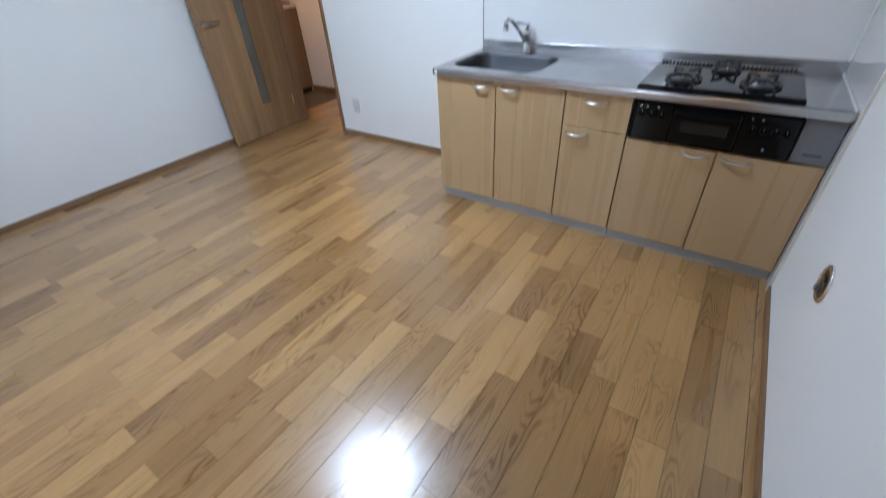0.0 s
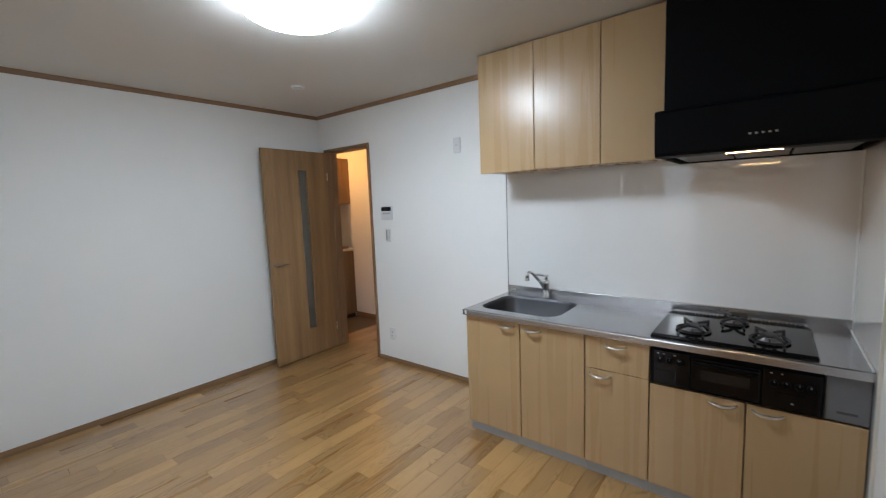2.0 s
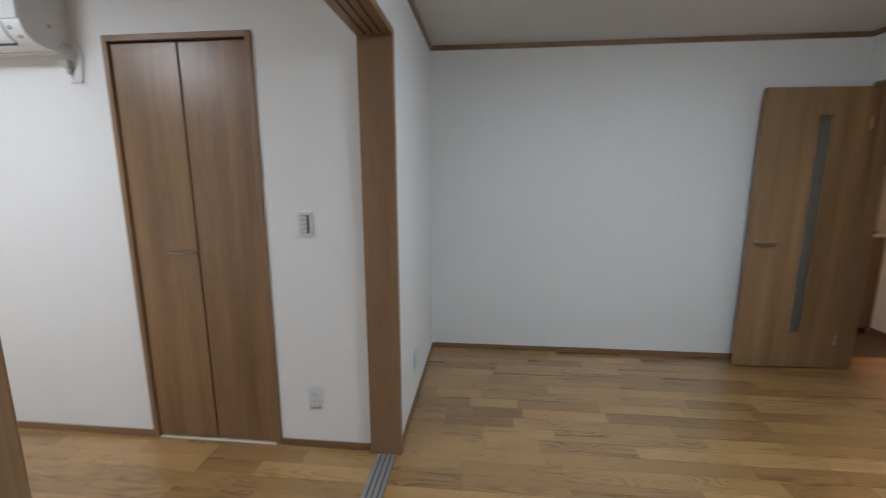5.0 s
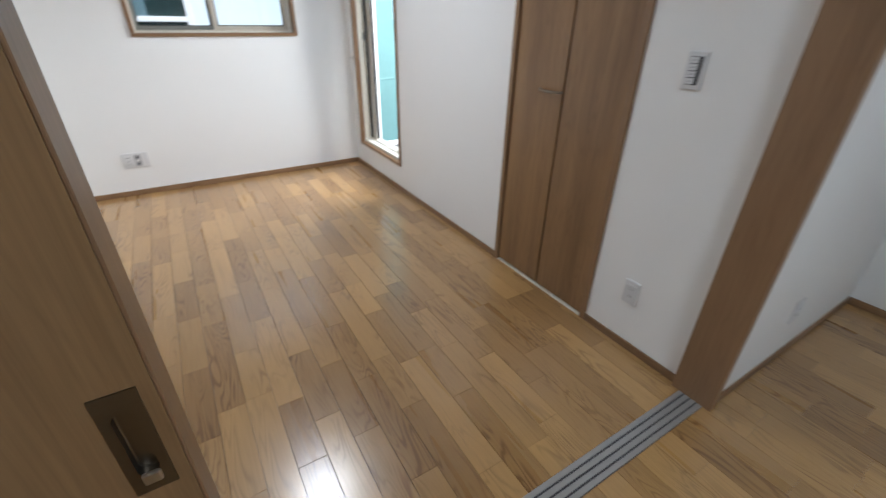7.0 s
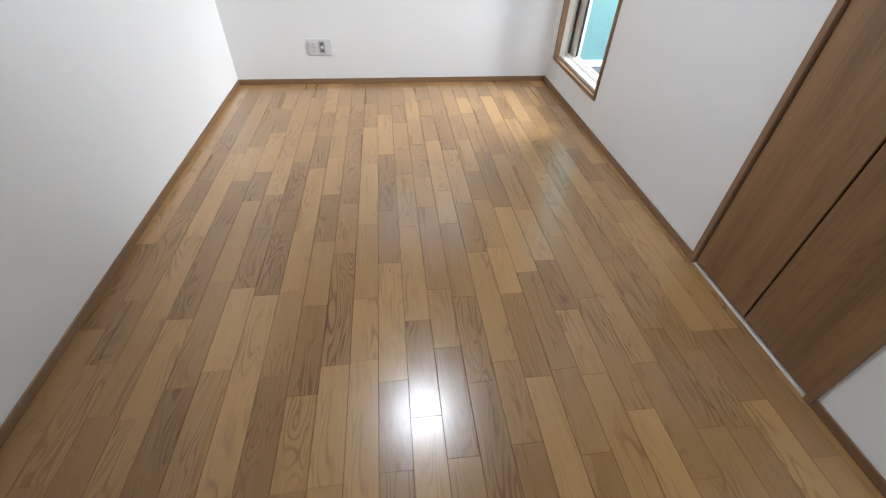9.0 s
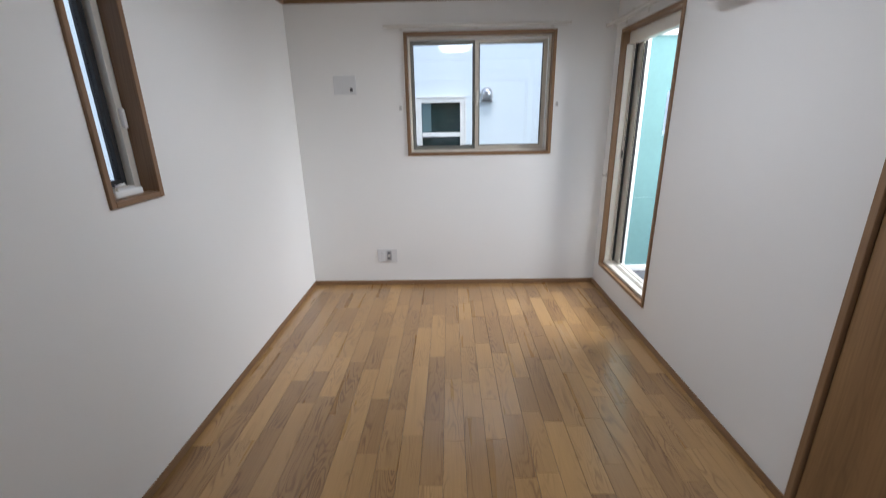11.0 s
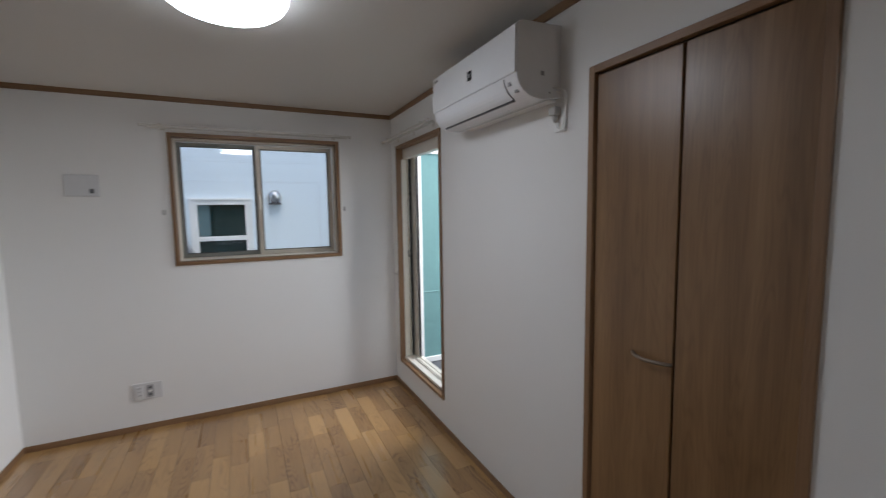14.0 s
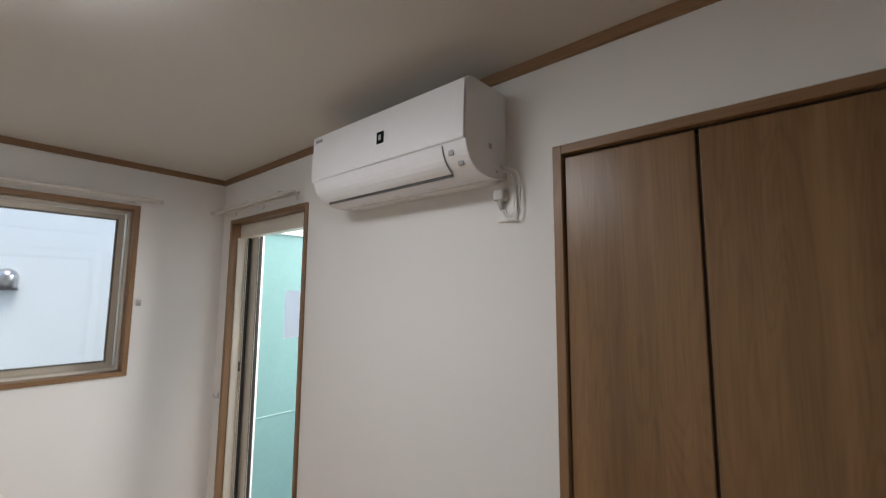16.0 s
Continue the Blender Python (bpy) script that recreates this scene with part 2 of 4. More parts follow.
def brick(lo, hi, bevel=0.0, seg=2, bm=None):
    """A box, with rounded edges where bevel is given."""
    bm = bm or bmesh.new()
    made = bmesh.ops.create_cube(bm, size=1)["verts"]
    for v in made:
        v.co = [lo[i] + (v.co[i] + 0.5) * (hi[i] - lo[i]) for i in range(3)]
    if bevel:
        edges = list({e for v in made for e in v.link_edges})
        bmesh.ops.bevel(bm, geom=edges, offset=bevel, segments=seg, affect="EDGES", profile=0.5)
    return bm


def prism(profile, axis, a, b, bevel=0.0):
    """An outline in the plane across axis, drawn out from a to b. Outline pairs are (first, second) of the other axes in order."""
    bm = bmesh.new()

    def at(p, c):
        return {"x": (c, p[0], p[1]), "y": (p[0], c, p[1]), "z": (p[0], p[1], c)}[axis]

    v0 = [bm.verts.new(at(p, a)) for p in profile]
    v1 = [bm.verts.new(at(p, b)) for p in profile]
    bm.faces.new(v0)
    bm.faces.new(v1[::-1])
    for i in range(len(profile)):
        j = (i + 1) % len(profile)
        bm.faces.new((v0[j], v0[i], v1[i], v1[j]))
    bmesh.ops.recalc_face_normals(bm, faces=bm.faces)
    if bevel:
        caps = [e for e in bm.edges if len({v.co[{"x": 0, "y": 1, "z": 2}[axis]] for v in e.verts}) == 1]
        bmesh.ops.bevel(bm, geom=caps, offset=bevel, segments=2, affect="EDGES", profile=0.5)
    return bm


def tube(points, radius, sides=10, bm=None, closed=False):
    """A round bar along a line of points."""
    bm = bm or bmesh.new()
    pts = [Vector(p) for p in points]
    rings = []
    for i, p in enumerate(pts):
        ahead = pts[min(i + 1, len(pts) - 1)] - pts[max(i - 1, 0)]
        ahead.normalize()
        side = ahead.cross(Vector((0, 0, 1)))
        if side.length < 0.05:
            side = ahead.cross(Vector((1, 0, 0)))
        side.normalize()
        up = side.cross(ahead)
        r = radius[i] if isinstance(radius, (list, tuple)) else radius
        rings.append([bm.verts.new(p + (side * math.cos(k * math.tau / sides) + up * math.sin(k * math.tau / sides)) * r) for k in range(sides)])
    for a, b in zip(rings, rings[1:]):
        for k in range(sides):
            bm.faces.new((a[k], a[(k + 1) % sides], b[(k + 1) % sides], b[k]))
    bm.faces.new(rings[0][::-1])
    bm.faces.new(rings[-1])
    bmesh.ops.recalc_face_normals(bm, faces=bm.faces)
    return bm


def lathe(profile, centre, axis="z", sides=40, bm=None):
    """A turned shape: (radius, height) pairs round an axis through centre."""
    bm = bm or bmesh.new()
    rings = []
    for r, h in profile:
        ring = []
        for k in range(sides):
            c, s = r * math.cos(k * math.tau / sides), r * math.sin(k * math.tau / sides)
            off = {"z": (c, s, h), "y": (c, h, s), "x": (h, c, s)}[axis]
            ring.append(bm.verts.new([centre[i] + off[i] for i in range(3)]))
        rings.append(ring)
    for a, b in zip(rings, rings[1:]):
        for k in range(sides):
            bm.faces.new((a[k], a[(k + 1) % sides], b[(k + 1) % sides], b[k]))
    bm.faces.new(rings[0][::-1])
    bm.faces.new(rings[-1])
    bmesh.ops.recalc_face_normals(bm, faces=bm.faces)
    return bm


def slab(axis, face, back, u0, u1, z0, z1, holes):
    """A slab in one mesh between two planes of an axis, with openings (u0, u1, z0, z1) right through it."""
    us = sorted({u0, u1, *(h[0] for h in holes), *(h[1] for h in holes)})
    zs = sorted({z0, z1, *(h[2] for h in holes), *(h[3] for h in holes)})
    us, zs = [u for u in us if u0 <= u <= u1], [z for z in zs if z0 <= z <= z1]

    def solid(i, j):
        if not (0 <= i < len(us) - 1 and 0 <= j < len(zs) - 1):
            return False
        u, z = (us[i] + us[i + 1]) / 2, (zs[j] + zs[j + 1]) / 2
        return not any(h[0] < u < h[1] and h[2] < z < h[3] for h in holes)

    bm = bmesh.new()

    def vert(d, u, z):
        return bm.verts.new((d, u, z) if axis == "x" else (u, d, z))

    for i in range(len(us) - 1):
        for j in range(len(zs) - 1):
            if not solid(i, j):
                continue
            a, b, c, d = us[i], us[i + 1], zs[j], zs[j + 1]
            for p in (face, back):
                bm.faces.new([vert(p, a, c), vert(p, b, c), vert(p, b, d), vert(p, a, d)])
            for di, dj, (p, q, r, s) in ((-1, 0, (a, c, a, d)), (1, 0, (b, c, b, d)), (0, -1, (a, c, b, c)), (0, 1, (a, d, b, d))):
                if not solid(i + di, j + dj):
                    bm.faces.new([vert(face, p, q), vert(back, p, q), vert(back, r, s), vert(face, r, s)])
    bmesh.ops.remove_doubles(bm, verts=bm.verts, dist=1e-5)
    bmesh.ops.recalc_face_normals(bm, faces=bm.faces)
    return bm


def wall(name, axis, face, back, u0, u1, z0, z1, holes, mat=WALLPAPER):
    return tagged(part(name, slab(axis, face, back, u0, u1, z0, z1, holes), mat), kind="structure")


def setting(name, bm, mat, label=""):
    return tagged(part(name, bm, mat), label, kind="structure")


# ---- the shell ----
DOOR = (2.845, 3.465, -0.2, 2.035)            # opening to the hall: y0, y1, z0, z1
WIN = (0.525, 1.695, 1.222, 2.135)            # bedroom window
BALC = (-4.035, -3.195, 0.25, 2.10)           # balcony door
SLIT = (-2.337, -2.083, 1.232, 2.172)         # narrow window
CLOSET = (-1.800, -1.107, -0.01, 2.078)
def widened(h, by=0.022, low=True):
    """The rough opening in the wall, which the casing fills."""
    return (h[0] - by, h[1] + by, h[2] - (by if low else 0), h[3] + by)


wall("wall_north", "y", AN, AN + 0.12, XW - 0.13, XE, -0.2, CEIL, [])
wall("wall_kitchen", "x", XE, XE + 0.12, AS - 0.12, 4.9, -0.2, CEIL, [widened(DOOR, low=False)])
wall("wall_kitchen_south", "y", AS, AS - 0.12, XW, XE, -0.2, CEIL, [])
wall("wall_partition", "x", XW, PB, AS - 0.12, AN, -0.2, CEIL, [(-0.33, 2.193, -0.1, 2.085)])
wall("wall_bedroom_south", "y", BS, BS - 0.15, BX - 0.15, PB, -0.2, CEIL, [widened(SLIT)])
wall("wall_bedroom_west", "x", BX, BX - 0.15, BS, BN, -0.2, CEIL, [widened(WIN)])
wall("wall_bedroom_north", "y", BN, BN + 0.15, BX - 0.15, PB, -0.2, CEIL, [widened(BALC), widened(CLOSET, low=False)])
wall("wall_closet_back", "y", BN + 0.62, BN + 0.7, -2.3, PB, -0.2, CEIL, [])
wall("wall_closet_side", "x", -2.3, -2.38, BN + 0.15, BN + 0.7, -0.2, CEIL, [])
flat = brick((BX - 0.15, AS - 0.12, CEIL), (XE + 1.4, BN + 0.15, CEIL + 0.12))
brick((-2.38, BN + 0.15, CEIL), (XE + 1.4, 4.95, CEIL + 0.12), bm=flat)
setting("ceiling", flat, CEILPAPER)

# hall beyond the door
HX, HY = 3.71, 4.85
wall("wall_hall_east", "x", HX, HX + 0.1, 1.9, HY, -0.3, CEIL, [])
wall("wall_hall_north", "y", HY, HY + 0.1, XE + 0.12, HX + 0.1, -0.3, CEIL, [])
wall("wall_hall_south", "y", 1.9, 1.8, XE + 0.12, HX + 0.1, -0.3, CEIL, [])


def skirting(name, axis, face, out, u0, u1, z0=0.0, z1=0.042, mat=TRIM, depth=0.008):
    lo, hi = sorted((face, face + out * depth))
    bm = brick((lo, u0, z0), (hi, u1, z1), 0.002, 1) if axis == "x" else brick((u0, lo, z0), (u1, hi, z1), 0.002, 1)
    return setting(name, bm, mat)


skirting("baseboard_north", "y", AN, -1, XW + 0.008, XE - 0.008)
skirting("baseboard_kitchen", "x", XE, -1, 1.378, 2.815, mat=TRIM_Y)
skirting("baseboard_kitchen_corner", "x", XE, -1, 3.496, AN - 0.001, mat=TRIM_Y)
skirting("baseboard_partition", "x", XW, 1, 2.203, AN, mat=TRIM_Y)
skirting("baseboard_kitchen_south", "y", AS, 1, XW + 0.02, 1.985)
skirting("baseboard_bedroom_west", "x", BX, 1, BS + 0.008, BN - 0.008, mat=TRIM_Y)
skirting("baseboard_bedroom_south", "y", BS, 1, BX, PB)
skirting("baseboard_bedroom_north", "y", BN, -1, BX, -1.828)
skirting("baseboard_bedroom_jamb", "y", BN, -1, -1.078, -0.576)
skirting("baseboard_hall", "x", HX, -1, 1.9, 3.70, mat=TRIM_Y)
skirting("baseboard_entrance", "x", HX, -1, 3.72, 4.46, -0.075, 0.0, mat=TRIM_Y)
Z0, Z1 = CEIL - 0.034, CEIL + 0.002
skirting("cornice_north", "y", AN, -1, XW + 0.016, XE - 0.016, Z0, Z1, depth=0.016)
skirting("cornice_kitchen", "x", XE, -1, 1.374, AN, Z0, Z1, TRIM_Y, 0.016)
skirting("cornice_partition", "x", XW, 1, AS, AN, Z0, Z1, TRIM_Y, 0.016)
skirting("cornice_kitchen_south", "y", AS, 1, XW + 0.016, 1.99, Z0, Z1, depth=0.016)
skirting("cornice_bedroom_west", "x", BX, 1, BS + 0.016, BN - 0.016, Z0, Z1, TRIM_Y, 0.016)
skirting("cornice_bedroom_south", "y", BS, 1, BX, PB, Z0, Z1, depth=0.016)
skirting("cornice_bedroom_north", "y", BN, -1, BX, PB, Z0, Z1, depth=0.016)
skirting("cornice_bedroom_east", "x", PB, -1, BS + 0.016, BN - 0.016, Z0, Z1, TRIM_Y, 0.016)


# ---- wide opening with stacked sliding doors ----
portal = thing("opening_frame", (-0.49, 2.18, 0), "brown wood-grain frame round the wide opening", "door frame", kind="structure")
part("jamb", brick((-0.576, 2.163, 0), (-0.413, 2.202, 2.09), 0.002, 1), TRIM_Z, portal)
part("jamb", brick((-0.576, -0.345, 0), (-0.413, -0.305, 2.09), 0.002, 1), TRIM_Z, portal)
head = bmesh.new()
for x0, x1, z in ((-0.576, -0.536, 2.058), (-0.536, -0.527, 2.075), (-0.527, -0.499, 2.058), (-0.499, -0.490, 2.075),
                  (-0.490, -0.462, 2.058), (-0.462, -0.453, 2.075), (-0.453, -0.413, 2.058)):
    brick((x0, -0.305, z), (x1, 2.163, 2.09), bm=head)
part("head", head, TRIM_Y, portal, "lintel with three dark running grooves")
for x in (-0.5315, -0.4945, -0.4575):
    part("groove_lining", brick((x - 0.004, -0.3, 2.0715), (x + 0.004, 2.16, 2.0745)), GAP, portal)
track = thing("floor_track", (-0.49, 0.9, 0), "grey aluminium sliding door track set in the floor", "door track", kind="structure")
part("base_plate", brick((-0.541, -0.305, -0.004), (-0.443, 2.163, 0.002)), DARKGREY, track)
for x in (-0.531, -0.505, -0.479, -0.453):
    part("rail", brick((x - 0.0095, -0.304, 0.0), (x + 0.0095, 2.162, 0.0055), 0.0015, 1), TRACK, track)


def sliding_door(x, y1, pull):
    """One leaf of the stack; x is its middle, y1 its leading edge."""
    y0, t = y1 - 0.90, 0.0145
    d = thing("sliding_door", (x, (y0 + y1) / 2, 0.006), "brown wood-grain sliding door stacked open", "sliding door", "stacked sliding doors")
    cut = [(y1 - 0.054, y1 - 0.025, 0.884, 1.004)] if pull else []
    part("leaf", slab("x", x + t, x - t, y0, y1 - 0.004, 0.008, 2.066, cut), DOORWOOD, d)
    part("edge_band", brick((x - t + 0.001, y1 - 0.004, 0.008), (x + t - 0.001, y1, 2.066), 0.001, 1), TRIM_Z, d)
    if pull:
        yc, zc = y1 - 0.0395, 0.944
        bm = bmesh.new()
        hole_w, hole_h, w, h = 0.011, 0.052, 0.021, 0.078
        fx = x + t + 0.0022
        outer, inner = [], []
        for k in range(32):
            a = math.tau * k / 32
            c, s = math.cos(a), math.sin(a)
            q = max(abs(c) / w, abs(s) / h)
            outer.append((c / q, s / q))
            if k % 16 in (7, 9):
                outer[-1] = (math.copysign(w, c), math.copysign(h, s))
            e = hole_h - hole_w
            inner.append((hole_w * c, hole_w * s + (e if s > 0 else -e)))
        loops = []
        for pts, xx in ((outer, x + t - 0.001), (outer, fx), (inner, fx), (inner, fx - 0.013), ([(p[0] * 0.8, p[1] * 0.95) for p in inner], fx - 0.014)):
            loops.append([bm.verts.new((xx, yc + p[0], zc + p[1])) for p in pts])
        for a, b in zip(loops, loops[1:]):
            for k in range(32):
                bm.faces.new((a[k], a[(k + 1) % 32], b[(k + 1) % 32], b[k]))
        bm.faces.new(loops[-1])
        bmesh.ops.recalc_face_normals(bm, faces=bm.faces)
        plate = part("finger_pull", bm, BRONZE, d, "dull bronze recessed finger pull")
        part("pull_lip", brick((fx - 0.002, yc - 0.010, zc - 0.064), (fx + 0.004, yc + 0.010, zc - 0.046), 0.003), NICKEL, plate)
    return d


sliding_door(-0.4575, 0.560, True)
sliding_door(-0.4945, 0.557, False)
sliding_door(-0.5315, 0.554, False)


def frame_trim(parent, axis, face, out, u0, u1, z0, z1, w, depth, back, sill=True):
    """Casing of four boards round an opening; depth: how far it is proud, back: how deep it goes into the wall."""
    a, b = sorted((face + out * depth, face - out * back))

    def board(name, ua, ub, za, zb, mat):
        bm = brick((a, ua, za), (b, ub, zb), 0.002, 1) if axis == "x" else brick((ua, a, za), (ub, b, zb), 0.002, 1)
        part(name, bm, mat, parent)

    lying = TRIM_Y if axis == "x" else TRIM
    board("side_casing", u0 - w, u0, z0 - (w if sill else 0), z1 + w, TRIM_Z)
    board("side_casing", u1, u1 + w, z0 - (w if sill else 0), z1 + w, TRIM_Z)
    board("head_casing", u0, u1, z1, z1 + w, lying)
    if sill:
        board("sill", u0, u1, z0 - w, z0, lying)


# ---- hall door, swung open into the kitchen room ----
hall_frame = thing("hall_door_frame", (XE, 3.15, 0), "brown wood-grain frame of the hall doorway", "door frame", kind="structure")
frame_trim(hall_frame, "x", XE, -1, DOOR[0], DOOR[1], 0.0, DOOR[3], 0.03, 0.012, 0.132, sill=False)
for u0, u1 in ((DOOR[0], DOOR[0] + 0.012), (DOOR[1] - 0.012, DOOR[1])):
    part("door_stop", brick((XE + 0.045, u0, 0), (XE + 0.08, u1, DOOR[3]), 0.001, 1), TRIM_Z, hall_frame)


def hall_door():
    """Built lying along x from its free edge at 0 to the hinge at 0.70, then turned into place."""
    d = thing("hall_door", (0, 0, 0), "brown wood-grain door with narrow frosted strip, standing open", "door")
    body = slab("y", -0.0165, 0.0165, 0.0, 0.70, 0.0, 2.02, [(0.362, 0.458, 0.27, 1.84)])
    part("leaf", body, DOORWOOD, d)
    bead = bmesh.new()
    for lo, hi in (((0.358, 0.268), (0.366, 1.842)), ((0.454, 0.268), (0.462, 1.842)), ((0.366, 0.266), (0.454, 0.274)), ((0.366, 1.836), (0.454, 1.844))):
        brick((lo[0], -0.0185, lo[1]), (hi[0], 0.0185, hi[1]), 0.001, 1, bm=bead)
    part("glazing_bead", bead, DOORWOOD, d)
    pane = part("glass_strip", brick((0.364, -0.004, 0.272), (0.456, 0.004, 1.838)), FROST, d, "frosted grey glass strip")
    pane.visible_shadow = False
    for s in (-1, 1):
        bm = lathe([(0.021, 0), (0.021, 0.006 * s), (0.017, 0.009 * s), (0.009, 0.010 * s), (0.009, 0.042 * s)], (0.055, 0.0165 * s, 0.955), "y", 20)
        rose = part("lever_handle", bm, DULLNICKEL, d, "dull bronze lever handle", True)
        part("lever", tube([(0.050, 0.056 * s, 0.955), (0.075, 0.060 * s, 0.955), (0.12, 0.058 * s, 0.956), (0.165, 0.052 * s, 0.957)], [0.009, 0.0095, 0.008, 0.006], 12), DULLNICKEL, rose, smooth=True)
    part("latch_plate", brick((-0.0012, -0.011, 0.87), (0.001, 0.011, 1.04)), DULLNICKEL, d)
    for z in (0.22, 1.78):
        part("hinge", tube([(0.704, -0.012, z - 0.04), (0.704, -0.012, z + 0.04)], 0.006, 10), NICKEL, d)
    d.matrix_basis = pose(1.909, 3.442, 0.012, 0, 0, 2.2)
    return d


hall_door()


# ---- bedroom window ----
def casing_window(name, axis, face, out, op, label, w=0.026, proud=0.012, deep=0.085):
    win = thing(name, (face, (op[0] + op[1]) / 2, op[2]) if axis == "x" else ((op[0] + op[1]) / 2, face, op[2]), label, "window", kind="structure")
    frame_trim(win, axis, face, out, *op, w, proud, deep)
    return win


def ring(axis, d0, d1, u0, u1, z0, z1, w, wz=None):
    """A rectangular frame of bar width w (and wz for the lying bars) between two planes."""
    wz = wz or w
    bm = bmesh.new()
    a, b = sorted((d0, d1))
    for ua, ub, za, zb in ((u0, u0 + w, z0, z1), (u1 - w, u1, z0, z1), (u0 + w, u1 - w, z0, z0 + wz), (u0 + w, u1 - w, z1 - wz, z1)):
        brick((a, ua, za) if axis == "x" else (ua, a, za), (b, ub, zb) if axis == "x" else (ub, b, zb), 0.0015, 1, bm=bm)
    return bm


win = casing_window("window_1", "x", BX, 1, WIN, "two-pane sliding window in a brown casing")
y0, y1, z0, z1 = WIN
part("window_frame", ring("x", BX - 0.085, BX - 0.16, y0, y1, z0, z1, 0.014, 0.017), ALU, win, "champagne aluminium window frame")
part("screen_guide", ring("x", BX - 0.062, BX - 0.085, y0, y1, z0, z1, 0.010, 0.012), ALU_PALE, win)
ym = 1.095
# left sash is darkened by colour for shade; right gasket takes that tone
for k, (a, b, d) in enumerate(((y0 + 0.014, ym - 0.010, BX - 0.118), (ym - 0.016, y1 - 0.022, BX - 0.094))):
    sash = part("sash", ring("x", d, d - 0.022, a, b, z0 + 0.018, z1 - 0.022, 0.03 if k else 0.022, 0.028), ALU if k else ALU_SHADED, win)
    part("gasket", ring("x", d - 0.004, d - 0.018, a + (0.03 if k else 0.022), b - (0.03 if k else 0.022), z0 + 0.046, z1 - 0.050, 0.010 if k else 0.005, 0.009 if k else 0.005), ALU_SHADED if k else RUBBER, sash)
    pane = part("pane", brick((d - 0.014, a + (0.034 if k else 0.024), z0 + 0.050), (d - 0.009, b - (0.034 if k else 0.024), z1 - 0.054)), GLASS, sash)
    pane.visible_shadow = False
latch = part("crescent_latch", brick((BX - 0.094, ym - 0.008, 1.60), (BX - 0.078, ym + 0.008, 1.68), 0.004), ALU_PALE, win)
part("latch_lever", brick((BX - 0.08, ym - 0.005, 1.665), (BX - 0.066, ym + 0.005, 1.72), 0.003), ALU_PALE, latch)


def curtain_rail(a, b, axis, face, out, z, label):
    """A double curtain rail on brackets along a wall."""
    mid = (a + b) / 2
    r = thing("curtain_rail", (face, mid, z) if axis == "x" else (mid, face, z), label, "curtain rail")

    def box_at(u0, u1, d0, d1, za, zb, bev=0.002):
        p, q = sorted((face + out * d0, face + out * d1))
        return brick((p, u0, za) if axis == "x" else (u0, p, za), (q, u1, zb) if axis == "x" else (u1, q, zb), bev, 1)

    part("front_rail", box_at(a, b, 0.088, 0.106, z - 0.009, z + 0.009, 0.003), RAIL, r)
    part("back_rail", box_at(a + 0.02, b - 0.02, 0.045, 0.061, z - 0.009, z + 0.009, 0.003), RAIL, r)
    for u in (a + 0.12, mid, b - 0.12):
        br = part("bracket", box_at(u - 0.008, u + 0.008, 0.0, 0.11, z + 0.009, z + 0.015, 0.001), RAIL, r)
        part("bracket_plate", box_at(u - 0.014, u + 0.014, 0.0, 0.003, z - 0.014, z + 0.024, 0.001), RAIL, br)
    for u in (a, b):
        part("end_cap", box_at(u - 0.006, u + 0.006, 0.084, 0.11, z - 0.012, z + 0.012, 0.003), RAIL, r)
    return r


curtain_rail(0.36, 1.80, "x", BX, 1, 2.187, "white double curtain rail above the window")
curtain_rail(-4.13, -3.16, "y", BN, -1, 2.166, "white double curtain rail above the balcony door")


def tieback(axis, face, out, u, z):
    h = thing("curtain_hook", (face, u, z) if axis == "x" else (u, face, z), "small white curtain tieback hook on the wall", "curtain hook", "curtain tieback hooks")

    def p(d, du, dz):
        return (face + out * d, u + du, z + dz) if axis == "x" else (u + du, face + out * d, z + dz)

    a, b = p(0.0, -0.011, -0.018), p(0.005, 0.011, 0.018)
    part("base", brick([min(a[i], b[i]) for i in range(3)], [max(a[i], b[i]) for i in range(3)], 0.002, 1), GREYPLUG, h)
    part("hook", tube([p(0.004, 0, -0.004), p(0.02, 0, -0.010), p(0.03, 0, -0.004), p(0.032, 0, 0.010)], 0.0035, 8), GREYPLUG, h, smooth=True)


tieback("x", BX, 1, 0.452, 1.59)
tieback("x", BX, 1, 1.752, 1.60)
tieback("y", BN, -1, -4.105, 1.02)

# ---- narrow crank window in the south wall ----
slit = casing_window("window_2", "y", BS, 1, SLIT, "narrow crank window in a deep brown casing", deep=0.07)
u0, u1, z0, z1 = SLIT
part("window_frame", ring("y", BS - 0.07, BS - 0.15, u0, u1, z0, z1, 0.032), ALU_PALE, slit, "pale aluminium window frame")
sash = part("sash", ring("y", BS - 0.10, BS - 0.135, u0 + 0.034, u1 - 0.034, z0 + 0.034, z1 - 0.034, 0.026), RUBBER, slit, "dark narrow sash")
pane = part("pane", brick((u0 + 0.06, BS - 0.122, z0 + 0.06), (u1 - 0.06, BS - 0.116, z1 - 0.06)), GLASS, sash)
pane.visible_shadow = False
part("crank_box", brick((u0 + 0.05, BS - 0.072, z0 + 0.001), (u1 - 0.05, BS - 0.022, z0 + 0.032), 0.007), WHITE, slit, "white crank housing")
part("crank_handle", tube([(u1 - 0.07, BS - 0.03, z0 + 0.03), (u1 - 0.06, BS - 0.022, z0 + 0.05), (u1 - 0.10, BS - 0.02, z0 + 0.054)], 0.006, 10), WHITE, slit, smooth=True)
part("sash_lock", brick((u0 + 0.008, BS - 0.071, 1.50), (u0 + 0.026, BS - 0.052, 1.58), 0.005), WHITE, slit, "white sash lock")

